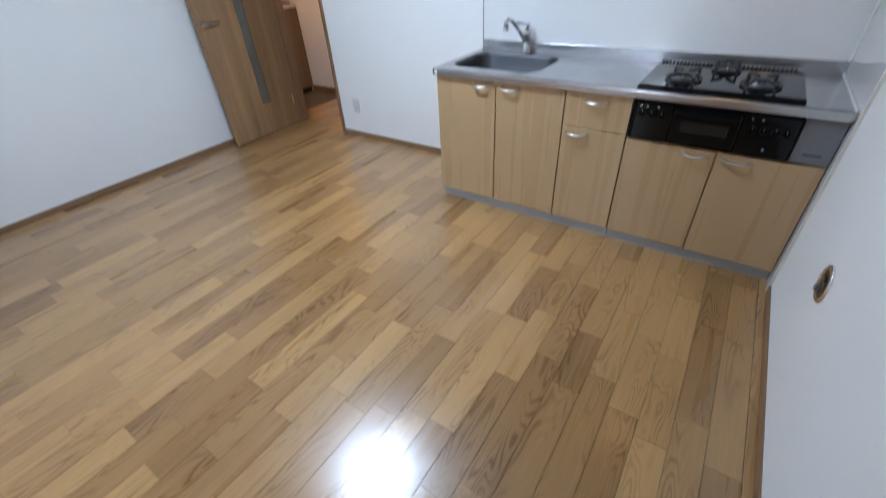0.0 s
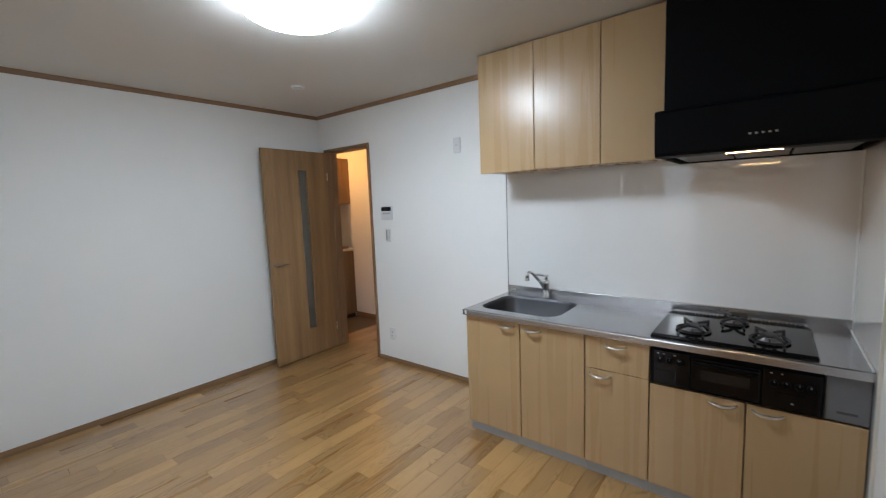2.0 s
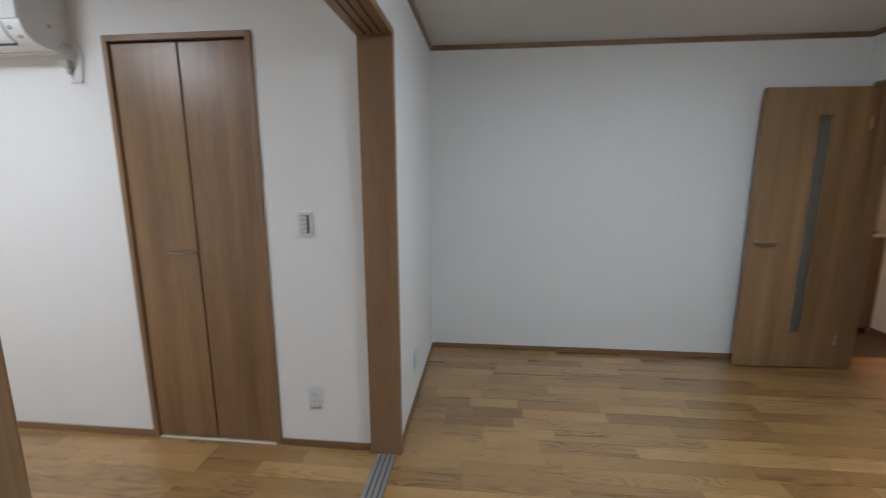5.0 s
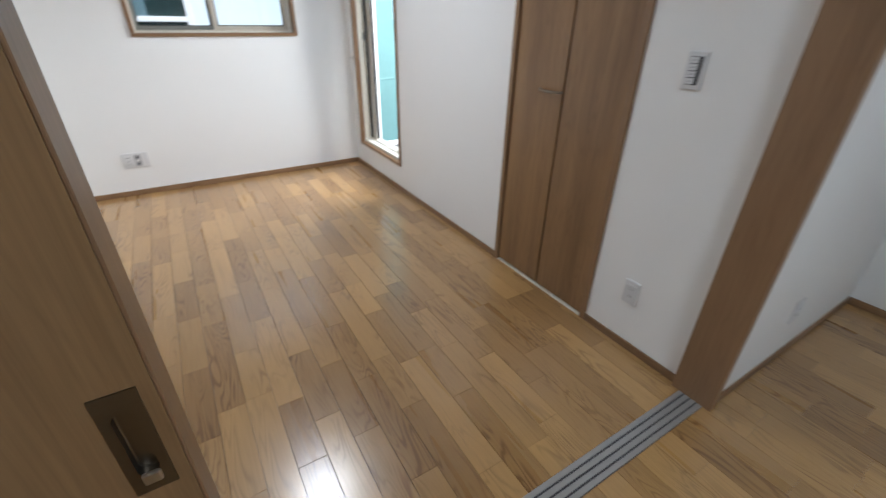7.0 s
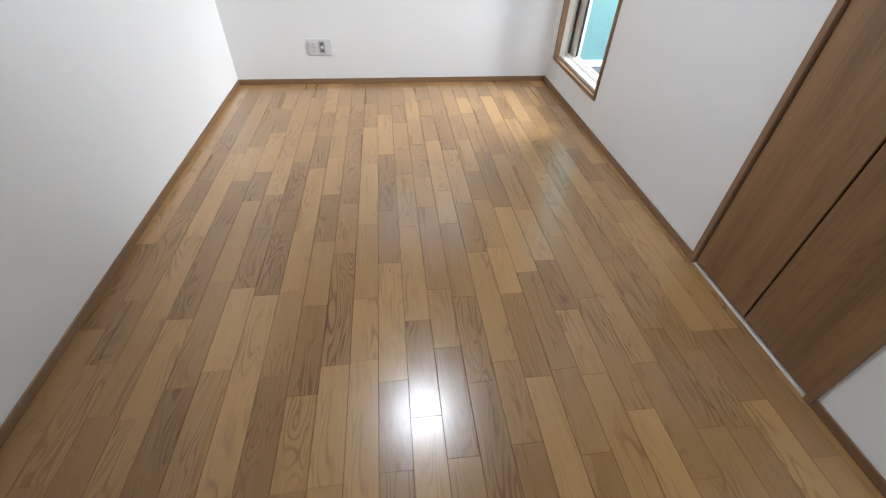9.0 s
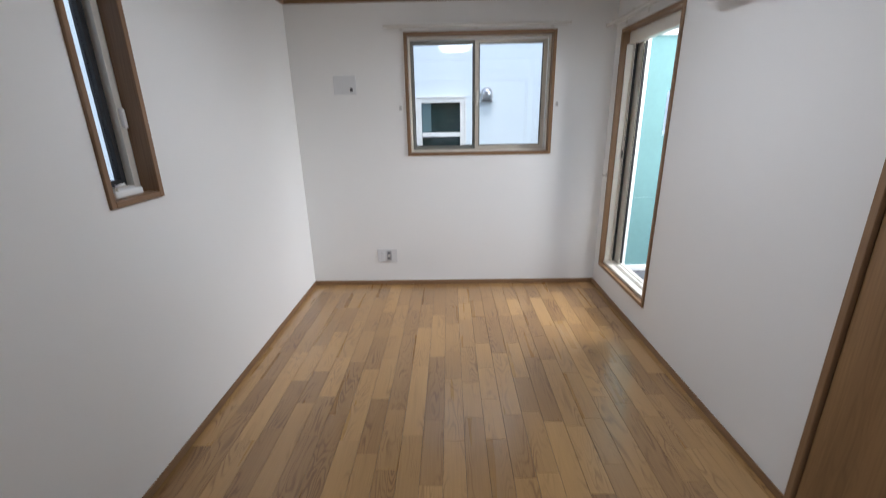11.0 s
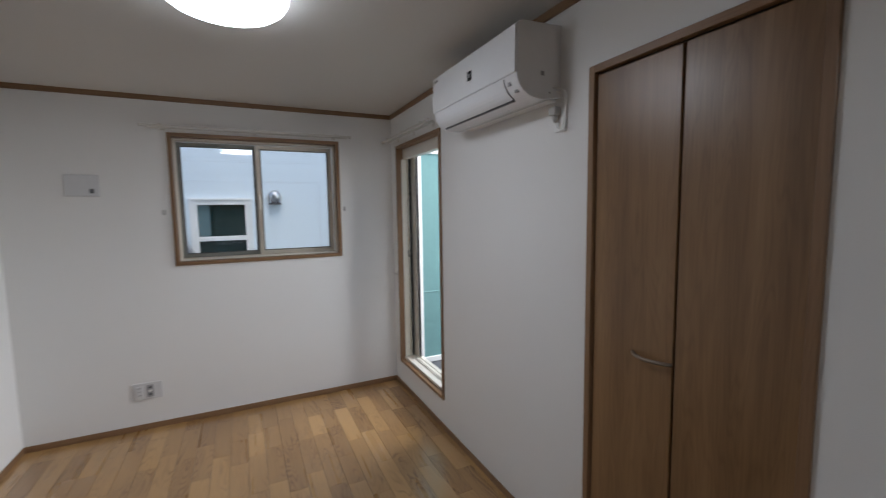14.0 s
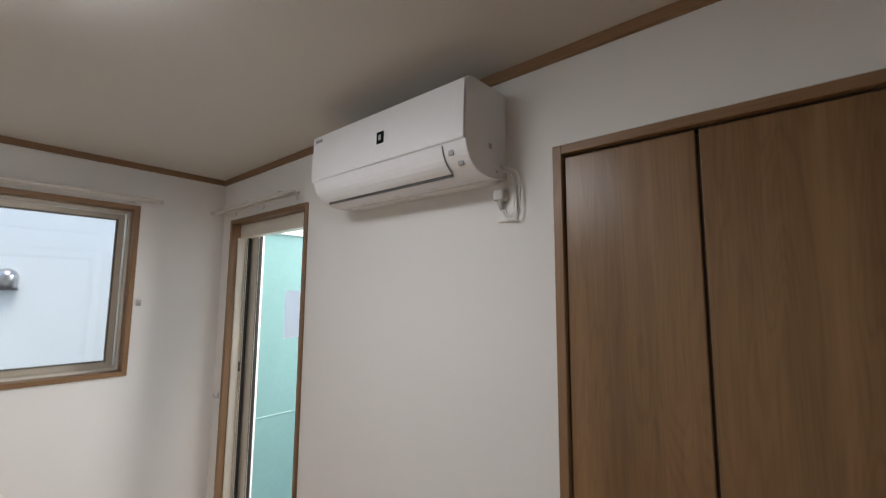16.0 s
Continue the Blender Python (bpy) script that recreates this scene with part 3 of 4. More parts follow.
# ---- balcony door ----
balc = casing_window("window_3", "y", BN, -1, BALC, "sliding balcony door half open in a brown casing", deep=0.075)
u0, u1, z0, z1 = BALC
part("window_frame", ring("y", BN + 0.075, BN + 0.16, u0, u1, z0, z1, 0.02, 0.03), ALU_PALE, balc, "pale aluminium door frame")
part("head_cover", brick((u0, BN + 0.045, z1 - 0.085), (u1, BN + 0.10, z1 - 0.001), 0.003), ALU_PALE, balc)
part("jamb_lining", brick((u0 + 0.001, BN + 0.028, z0 + 0.023), (u0 + 0.012, BN + 0.0745, z1 - 0.086), 0.002, 1), ALU_PALE, balc)
part("sill_track", brick((u0, BN + 0.022, z0 + 0.001), (u1, BN + 0.16, z0 + 0.022), 0.003), ALU_PALE, balc, "pale aluminium sill")
for y in (BN + 0.088, BN + 0.122):
    part("sill_rail", brick((u0 + 0.02, y - 0.003, z0 + 0.022), (u1 - 0.02, y + 0.003, z0 + 0.036), 0.001, 1), ALU_PALE, balc)
for a, b, y in ((u0 + 0.004, -3.993, BN + 0.088), (u0 + 0.004, -3.908, BN + 0.122)):
    sash = part("sash", brick((a, y - 0.014, z0 + 0.036), (b, y + 0.014, z1 - 0.05), 0.003), ALU_PALE, balc, "pale aluminium sash slid aside")
    part("sash_groove", brick((b - 0.006, y - 0.0148, z0 + 0.05), (b - 0.002, y - 0.0138, z1 - 0.09)), RUBBER, sash)
    part("weather_strip", brick((b, y - 0.009, z0 + 0.04), (b + 0.006, y + 0.009, z1 - 0.055)), RUBBER, sash)
part("sash_lock", brick((-4.012, BN + 0.066, 1.17), (-3.995, BN + 0.075, 1.23), 0.003), DARKGREY, balc)

# ---- balcony and outside ----
setting("balcony_floor", brick((-4.4, BN + 0.15, 0.02), (-2.38, 4.4, 0.13)), BALCONY)
screen = thing("balcony_screen", (-4.15, 2.8, 0.13), "frosted blue-green screen panel in a white frame", "balcony screen", kind="structure")
part("screen_post", brick((-4.19, BN + 0.185, 0.13), (-4.12, BN + 0.252, 2.16), 0.004), WHITE, screen)
part("screen_post", brick((-4.19, 3.9, 0.13), (-4.12, 3.98, 2.16), 0.004), WHITE, screen)
part("bottom_rail", brick((-4.18, BN + 0.252, 0.135), (-4.125, 3.9, 0.185), 0.004), WHITE, screen)
part("top_rail", brick((-4.18, BN + 0.252, 2.09), (-4.125, 3.9, 2.16), 0.004), WHITE, screen)
part("lower_panel", brick((-4.16, BN + 0.252, 0.185), (-4.145, 3.9, 0.808)), TEAL, screen)
part("upper_panel", slab("x", -4.145, -4.16, BN + 0.252, 3.9, 0.814, 2.09, [(2.63, 3.02, 1.335, 1.68)]), TEAL, screen)
part("mullion", brick((-4.155, BN + 0.252, 0.806), (-4.142, 3.9, 0.816), 0.002, 1), TEAL, screen)
wall("balcony_parapet", "y", 4.3, 4.4, -4.4, -2.38, -0.2, 1.15, [], SIDING)

setting("ground", brick((-400, -400, -0.7), (400, 400, -0.5)), CONCRETE)
NX = -5.80
house = thing("neighbour_house", (NX - 2, 1.0, -0.5), "white sided house across a narrow gap", "house")
nwin = (0.475, 1.04, 0.75, 1.72)
for k, (za, zb) in enumerate(((-0.5, 0.2475), (0.25, 0.8325), (0.835, 1.4175), (1.42, 2.0025), (2.005, 2.5875), (2.59, 3.1725), (3.175, 3.75))):
    part("siding_board", slab("x", NX, NX - 0.014, -4.0, 7.0, za, zb, [nwin]), SIDING, house)
part("wall", slab("x", NX - 0.005, NX - 0.2, -4.0, 7.0, -0.5, 3.75, [nwin]), SIDING, house)
part("roof", prism([(-4.3, 3.75), (7.3, 3.75), (7.3, 3.85), (1.5, 5.6), (-4.3, 3.85)], "x", NX - 5.0, NX + 0.15), GREY, house)
part("back_wall", brick((NX - 5.0, -4.0, -0.5), (NX - 4.8, 7.0, 3.75)), SIDING, house)
nw = part("window", ring("x", NX + 0.03, NX - 0.06, *nwin, 0.05), WHITE, house, "white framed sash window with dark glass")
part("frame_lip", ring("x", NX + 0.045, NX, 0.455, 1.06, 0.73, 1.74, 0.02), WHITE, nw)
part("meeting_rail", brick((NX - 0.03, 0.525, 1.275), (NX + 0.01, 0.99, 1.325), 0.003), WHITE, nw)
part("pane", brick((NX - 0.05, 0.525, 0.80), (NX - 0.044, 0.99, 1.275)), WINDARK, nw)
part("pane", brick((NX - 0.03, 0.525, 1.325), (NX - 0.024, 0.99, 1.67)), WINDARK, nw)
part("curtain", brick((NX - 0.0235, 0.527, 1.327), (NX - 0.022, 0.64, 1.668)), BLIND, nw)
vent = thing("vent_hood", (NX, 1.305, 1.68), "stainless steel round vent hood on the siding", "vent hood")
dome = bmesh.new()
prof = [(0.066, 1.672), (0.066, 1.765)] + [(0.066 * math.cos(a * math.pi / 16), 1.765 + 0.066 * math.sin(a * math.pi / 16)) for a in range(1, 8)] + [(0.004, 1.831)]
lathe([(r, z) for r, z in prof], (NX + 0.035, 1.305, 0), "z", 28, dome)
part("cowl", dome, STEEL, vent, smooth=True)
part("flange", lathe([(0.078, 0.0), (0.078, 0.012), (0.07, 0.014)], (NX, 1.305, 1.745), "x", 28), NICKEL, vent)
part("drip_lip", lathe([(0.074, 1.668), (0.074, 1.676), (0.06, 1.677)], (NX + 0.035, 1.305, 0), "z", 28), DARKGREY, vent)
pipe = thing("drain_hose", (NX + 0.06, 0.40, 1.2), "dark flexible hose against the siding", "hose")
part("hose", tube([(NX + 0.03, 0.33, 1.42), (NX + 0.06, 0.36, 1.32), (NX + 0.07, 0.42, 1.22), (NX + 0.06, 0.47, 1.12), (NX + 0.04, 0.48, 0.9), (NX + 0.04, 0.48, -0.5)], 0.028, 12), GREY, pipe, smooth=True)


# ---- folding closet doors ----
closet_frame = thing("closet_frame", (-1.45, BN, 0), "brown wood-grain casing of the closet", "door frame", kind="structure")
frame_trim(closet_frame, "y", BN, -1, CLOSET[0], CLOSET[1], 0.0, CLOSET[3], 0.028, 0.012, 0.10, sill=False)
part("top_track", brick((CLOSET[0], BN + 0.012, 2.073), (CLOSET[1], BN + 0.05, 2.079)), GAP, closet_frame)
part("threshold", brick((CLOSET[0], BN - 0.004, -0.004), (CLOSET[1], BN + 0.05, 0.006), 0.001, 1), ALU_PALE, closet_frame, "pale metal threshold strip")
closet = thing("closet_door", (-1.45, BN + 0.015, 0.01), "brown wood-grain folding closet door, closed", "closet door")
for a, b in ((-1.7965, -1.4580), (-1.4495, -1.1105)):
    part("leaf", brick((a, BN + 0.004, 0.014), (b, BN + 0.028, 2.070), 0.003), CLOSETWOOD, closet)
part("hinge_shadow_strip", brick((-1.4580, BN + 0.014, 0.014), (-1.4495, BN + 0.028, 2.058)), GAP, closet, "dark gap between the leaves")
hp = [(-1.609 + 0.152 * k / 8, BN + 0.002 - 0.034 * math.sin(math.pi * k / 8) ** 0.7, 1.062) for k in range(9)]
part("bow_handle", tube(hp, [0.006, 0.0065, 0.0065, 0.006, 0.006, 0.006, 0.0065, 0.0065, 0.006], 10), DULLNICKEL, closet, "satin metal bow handle", True)


# ---- air conditioner ----
def air_conditioner():
    xl, xr = -2.782, -1.995
    ac = thing("air_conditioner", (-2.39, BN, 2.02), "white wall-mounted air conditioner high on the wall", "air conditioner")
    side = [(BN, 2.035), (BN, 2.325), (1.998, 2.318), (1.981, 2.311), (1.974, 2.298), (1.966, 2.115), (1.968, 2.099), (1.973, 2.083), (1.980, 2.069), (1.990, 2.056), (2.003, 2.044), (2.018, 2.035), (2.034, 2.028), (2.052, 2.024), (2.075, 2.021), (2.10, 2.02)]
    part("body", prism(side, "x", xl + 0.004, xr, 0.004), OFFWHITE, ac)
    front = [(1.968, 2.300), (1.963, 2.298), (1.957, 2.118), (1.960, 2.114), (1.970, 2.116)]
    part("front_panel", prism(front, "x", xl, xr - 0.003, 0.0015), OFFWHITE, ac, "smooth white front panel")
    flap = [(1.9695, 2.108), (1.9635, 2.106), (1.9665, 2.092), (1.9705, 2.079), (1.977, 2.066), (1.986, 2.053), (1.998, 2.041), (2.012, 2.031), (2.015, 2.036), (1.989, 2.060), (1.974, 2.084)]
    part("louver", prism(flap, "x", xl + 0.045, xr - 0.09, 0.001), OFFWHITE, ac, "curved white air louver")
    part("louver_gap", brick((xl + 0.048, 2.0145, 2.024), (xr - 0.092, 2.0235, 2.035)), DARKGREY, ac)
    gap = [(1.9698, 2.110), (1.9630, 2.106), (1.9680, 2.080), (1.984, 2.052), (2.012, 2.030), (2.016, 2.036), (1.99, 2.062), (1.975, 2.09)]
    part("louver_end_gap", prism(gap, "x", xr - 0.0888, xr - 0.0873), GREY, ac)
    part("emblem", brick((-2.380, 1.9565, 2.180), (-2.345, 1.9620, 2.222), 0.001, 1), BLACK, ac, "small black square emblem")
    part("emblem_shape", brick((-2.369, 1.9555, 2.192), (-2.356, 1.9566, 2.210), 0.0004, 1), GREY, ac)
    for k in range(4):
        part("maker_mark", brick((-2.758 + 0.0105 * k, 1.9572, 2.272), (-2.751 + 0.0105 * k, 1.9625, 2.282)), GREY, ac)
    for x, y, z, w in ((-2.055, 1.9738, 2.083, 0.010), (-2.032, 1.992, 2.054, 0.010)):
        part("indicator", brick((x - w, y - 0.003, z - 0.008), (x + w, y + 0.02, z + 0.008), 0.001, 1), GREY, ac)
    part("side_label", brick((xr - 0.001, 2.085, 2.115), (xr + 0.001, 2.101, 2.132)), GREY, ac)
    part("side_screw", lathe([(0.004, 0), (0.004, 0.0015), (0.001, 0.002)], (xr, 2.13, 2.05), "x", 12), GREY, ac)
    part("mount_plate", brick((xl + 0.03, 2.14, 2.025), (xr - 0.03, BN, 2.036), 0.003), WHITE, ac)
    for x in (-2.60, -2.40, -2.22):
        part("bottom_clip", brick((x - 0.014, 2.078, 2.0165), (x + 0.014, 2.088, 2.0225), 0.001, 1), OFFWHITE, ac)
    return ac


air_conditioner()
sock = thing("wall_socket", (-1.989, BN, 1.895), "white wall socket with the conditioner's plug", "socket")
part("plate", brick((-2.024, BN - 0.008, 1.895), (-1.954, BN, 2.010), 0.003), WHITE, sock)
part("plug", brick((-2.024, BN - 0.042, 1.962), (-1.984, BN - 0.007, 1.998), 0.006), GREYPLUG, sock, "pale grey plug")
part("plug_neck", tube([(-2.008, 2.168, 1.968), (-2.004, 2.167, 1.95), (-2.0, 2.166, 1.932)], [0.013, 0.011, 0.006], 12), GREYPLUG, sock, smooth=True)
cord = [(-2.0, 2.15, 2.072), (-1.972, 2.16, 2.066), (-1.950, 2.168, 2.052), (-1.939, 2.17, 2.03), (-1.935, 2.17, 1.965), (-1.937, 2.17, 1.92), (-1.946, 2.17, 1.902), (-1.966, 2.168, 1.896), (-1.986, 2.167, 1.905), (-1.997, 2.166, 1.925), (-2.001, 2.166, 1.938)]
part("cord", tube(cord, 0.0034, 10), WHITE, sock, smooth=True)
part("earth_lead", tube([(-1.985, 2.155, 2.055), (-1.966, 2.166, 2.045), (-1.958, 2.17, 2.02), (-1.957, 2.17, 1.93), (-1.966, 2.17, 1.91), (-1.985, 2.17, 1.915), (-1.992, 2.174, 1.935)], 0.0024, 10), WHITE, sock, smooth=True)


# ---- ceiling lamps and detector ----
def ceiling_lamp(x, y, mat, label, r):
    lamp = thing("ceiling_lamp", (x, y, CEIL), label, "ceiling lamp", "round ceiling lamps")
    part("base_ring", lathe([(r * 0.955, 0.001), (r * 0.985, -0.008), (r * 0.985, -0.0245), (r * 0.95, -0.0255)], (x, y, CEIL), "z", 56), WHITE, lamp, smooth=False)
    prof = [(r * 0.93, -0.024), (r * 0.99, -0.0265), (r, -0.032), (r * 0.985, -0.045), (r * 0.93, -0.064), (r * 0.82, -0.081), (r * 0.62, -0.095), (r * 0.35, -0.103), (r * 0.05, -0.106)]
    part("diffuser", lathe(prof, (x, y, CEIL), "z", 56), mat, lamp, "glowing white domed diffuser", True)


ceiling_lamp(*LAMP_A, LAMPGLOW, "round white domed ceiling lamp, lit, kitchen room", 0.245)
ceiling_lamp(*LAMP_B, LAMPGLOW_B, "round white domed ceiling lamp, lit, bedroom", 0.222)
det = thing("smoke_detector", (1.875, 2.745, CEIL), "small white round smoke detector on the ceiling", "smoke detector")
part("base", lathe([(0.050, 0), (0.050, -0.008), (0.046, -0.011)], (1.875, 2.745, CEIL), "z", 32), PLATE, det)
part("sensor", lathe([(0.036, -0.010), (0.034, -0.020), (0.022, -0.026)], (1.875, 2.745, CEIL), "z", 32), GREYPLUG, det, smooth=True)


# ---- plates on the walls ----
def plate(name, axis, face, out, u, z, w, h, label, category, t=0.008, group=""):
    p = thing(name, (face, u, z) if axis == "x" else (u, face, z), label, category, group)

    def box_at(du0, du1, dz0, dz1, d0, d1, bev=0.001):
        a, b = sorted((face + out * d0, face + out * d1))
        return brick((a, u + du0, z + dz0) if axis == "x" else (u + du0, a, z + dz0), (b, u + du1, z + dz1) if axis == "x" else (u + du1, b, z + dz1), bev, 2)

    part("cover_plate", box_at(-w / 2, w / 2, -h / 2, h / 2, 0, t, 0.003), PLATE, p)
    return p, box_at


def outlet(axis, face, out, u, z):
    p, at = plate("wall_outlet", axis, face, out, u, z, 0.07, 0.118, "white double wall outlet near the floor", "outlet", group="double wall outlets")
    part("socket_insert", at(-0.018, 0.018, -0.038, 0.038, 0.006, 0.0105, 0.001), PLATE, p)
    for dz in (-0.018, 0.018):
        for du in (-0.0065, 0.0065):
            part("slot", at(du - 0.0013, du + 0.0013, dz - 0.005, dz + 0.005, 0.0100, 0.0109, 0), DARKGREY, p)


outlet("x", XE, -1, 2.627, 0.272)
outlet("y", BN, -1, -0.873, 0.294)
outlet("x", XW, 1, 2.69, 0.29)


def wall_switch(axis, face, out, u, z, rows, dark):
    p, at = plate("wall_switch", axis, face, out, u, z, 0.068, 0.122, "white wall switch plate with grey rockers", "switch")
    part("switch_insert", at(-0.02, 0.02, -0.045, 0.045, 0.006, 0.0105, 0.001), DARKGREY, p)
    step = 0.088 / rows
    for k in range(rows):
        za = -0.044 + k * step
        part("rocker", at(-0.018, 0.008 if dark else 0.018, za + 0.0015, za + step - 0.0015, 0.009, 0.013, 0.001), PLATE, p)
        part("rocker_mark", at(-0.012, 0.004, za + step * 0.44, za + step * 0.56, 0.0128, 0.0134, 0), GREY, p)
    if dark:
        part("name_strip", at(0.010, 0.019, -0.044, 0.044, 0.009, 0.0118, 0.0005), DARKGREY, p)


wall_switch("y", BN, -1, -0.871, 1.214, 4, True)
wall_switch("x", XE, -1, 2.617, 1.207, 3, True)

ctl, at = plate("heater_control", "x", XE, -1, 2.617, 1.411, 0.135, 0.125, "white water heater control with black display", "control panel", 0.018)
part("display", at(-0.062, 0.062, 0.018, 0.056, 0.0165, 0.0195, 0.001), GLOSSBLACK, ctl, "black glass display")
for k in range(3):
    part("button", at(-0.045 + 0.033 * k, -0.022 + 0.033 * k, -0.012, 0.004, 0.0165, 0.0195, 0.001), GREY, ctl)
part("lower_flap", at(-0.064, 0.064, -0.060, -0.026, 0.0165, 0.0205, 0.002), PLATE, ctl)

hi, at = plate("wall_outlet", "x", XE, -1, 1.806, 1.926, 0.068, 0.118, "white single wall outlet high on the wall", "outlet")
part("socket_insert", at(-0.017, 0.017, -0.02, 0.02, 0.006, 0.0105, 0.001), PLATE, hi)
for du in (-0.0065, 0.0065):
    part("slot", at(du - 0.0013, du + 0.0013, -0.005, 0.005, 0.0100, 0.0109, 0), DARKGREY, hi)

cap, at = plate("sleeve_cover", "x", BX, 1, -0.001, 1.777, 0.186, 0.145, "white pipe sleeve cover plate high on the wall", "cover plate", 0.01)
part("raised_panel", at(-0.02, 0.088, -0.068, 0.068, 0.009, 0.014, 0.002), PLATE, cap)
part("small_latch", at(0.042, 0.066, -0.052, -0.022, 0.0135, 0.017, 0.001), DARKGREY, cap)

multi, at = plate("media_outlet", "x", BX, 1, 0.266, 0.29, 0.182, 0.124, "white wide media outlet plate with grey inserts", "outlet")
part("socket_insert", at(-0.07, -0.028, -0.04, 0.04, 0.006, 0.011, 0.001), PLATE, multi)
part("media_insert", at(-0.006, 0.038, -0.045, 0.045, 0.006, 0.011, 0.001), GREY, multi)
for dz in (-0.026, 0.0, 0.026):
    for du in (-0.055, -0.043):
        part("slot", at(du - 0.0013, du + 0.0013, dz - 0.005, dz + 0.005, 0.0105, 0.0115, 0), DARKGREY, multi)
    part("jack", at(0.006, 0.026, dz - 0.007, dz + 0.007, 0.0105, 0.0118, 0.0005), DARKGREY if dz else WHITE, multi)

gas = thing("gas_outlet", (1.43, AS, 0.47), "round metal gas outlet recessed in the white wall", "gas outlet")
part("ring", lathe([(0.062, 0.0), (0.062, 0.004), (0.055, 0.008), (0.046, 0.008), (0.044, 0.003)], (1.43, AS, 0.47), "y", 36), CHROME, gas, "polished metal ring", True)
part("cup", lathe([(0.0445, 0.0035), (0.044, 0.0045), (0.012, 0.0048)], (1.43, AS, 0.47), "y", 36), GASCUP, gas)
part("nozzle", lathe([(0.017, 0.004), (0.017, 0.012), (0.011, 0.014), (0.011, 0.020)], (1.43, AS, 0.452), "y", 20), BRONZE, gas)
part("tap_knob", brick((1.412, AS + 0.004, 0.486), (1.448, AS + 0.016, 0.497), 0.003), BRONZE, gas)


# ---- kitchen ----
FX, CT = 2.058, 0.812          # cabinet front plane, worktop height
KN, KS = 1.365, -0.465         # kitchen's north and south ends
setting("kitchen_wall_panel", brick((XE - 0.004, AS, CT), (XE, 1.370, 1.72)), PANEL)
setting("kitchen_side_panel", brick((2.0, AS, 0.0), (XE - 0.005, AS + 0.008, CEIL)), PANEL)
setting("panel_edge_trim", brick((XE - 0.007, 1.370, CT), (XE, 1.377, 1.70), 0.001, 1), STEEL)
setting("panel_side_trim", brick((1.992, AS, 0.0), (2.0, AS + 0.011, CEIL), 0.001, 1), ALU_PALE)
setting("panel_corner_bead", brick((XE - 0.012, AS + 0.008, CT), (XE - 0.004, AS + 0.016, 1.72), 0.001, 1), WHITE)


def bow(y, z, length=0.105, x=FX):
    """A bowed bar handle seen from in front."""
    pts = []
    for k in range(11):
        s = k / 10 * 2 - 1
        pts.append((x - 0.002 - 0.026 * (1 - s ** 4), y + s * length / 2, z - 0.007 * (1 - s * s)))
    return tube(pts, [0.0055, 0.0055, 0.006, 0.0068, 0.0076, 0.008, 0.0076, 0.0068, 0.006, 0.0055, 0.0055], 12)


def cabinet_front(name, parent, ya, yb, za, zb, handle_y, handle_z):
    d = part(name, brick((FX, ya + 0.0028, za), (FX + 0.018, yb - 0.0028, zb), 0.0012, 1), MAPLE, parent)
    if handle_y is not None:
        part("handle", bow(handle_y, handle_z), NICKEL, d, "satin metal bow handle", True)
    return d


def base_unit(label, ya, yb, top=0.772):
    c = thing("kitchen_cabinet", (2.34, (ya + yb) / 2, 0), label, "cabinet", "kitchen base cabinets")
    part("body", brick((FX + 0.036, ya + 0.001, 0.07), (XE - 0.006, yb - 0.001, top)), MAPLE, c)
    part("kick_board", brick((FX + 0.028, ya + 0.001, 0.0), (FX + 0.044, yb - 0.001, 0.07), 0.001, 1), KICK, c, "grey kick board")
    return c


Y1, Y2, Y3, Y4 = 0.985, 0.604, 0.289, -0.090
c = base_unit("pale wood sink base cabinet with two doors", Y2, KN, 0.62)
cabinet_front("door", c, Y1, KN, 0.068, 0.771, 1.073, 0.745)
cabinet_front("door", c, Y2, Y1, 0.068, 0.771, 0.903, 0.745)
part("end_panel", brick((FX + 0.018, KN - 0.004, 0.07), (XE - 0.006, KN, 0.775)), MAPLE, c)
c = base_unit("pale wood base cabinet with drawer above door", Y3, Y2)
cabinet_front("drawer_front", c, Y3, Y2, 0.597, 0.771, 0.450, 0.735)
cabinet_front("door", c, Y3, Y2, 0.068, 0.594, 0.525, 0.568)
c = base_unit("pale wood stove base cabinet with two low doors", KS, Y3, 0.585)
cabinet_front("door", c, Y4, Y3, 0.068, 0.583, -0.006, 0.562)
cabinet_front("door", c, KS, Y4, 0.068, 0.583, -0.163, 0.562)
fill = part("filler_panel", brick((FX + 0.001, KS + 0.002, 0.592), (FX + 0.018, -0.336, 0.771), 0.0015, 1), FILLER, c, "grey metal-look filler panel")
part("finger_groove", brick((FX - 0.001, -0.430, 0.622), (FX + 0.004, -0.370, 0.632), 0.001, 1), DARKGREY, fill)


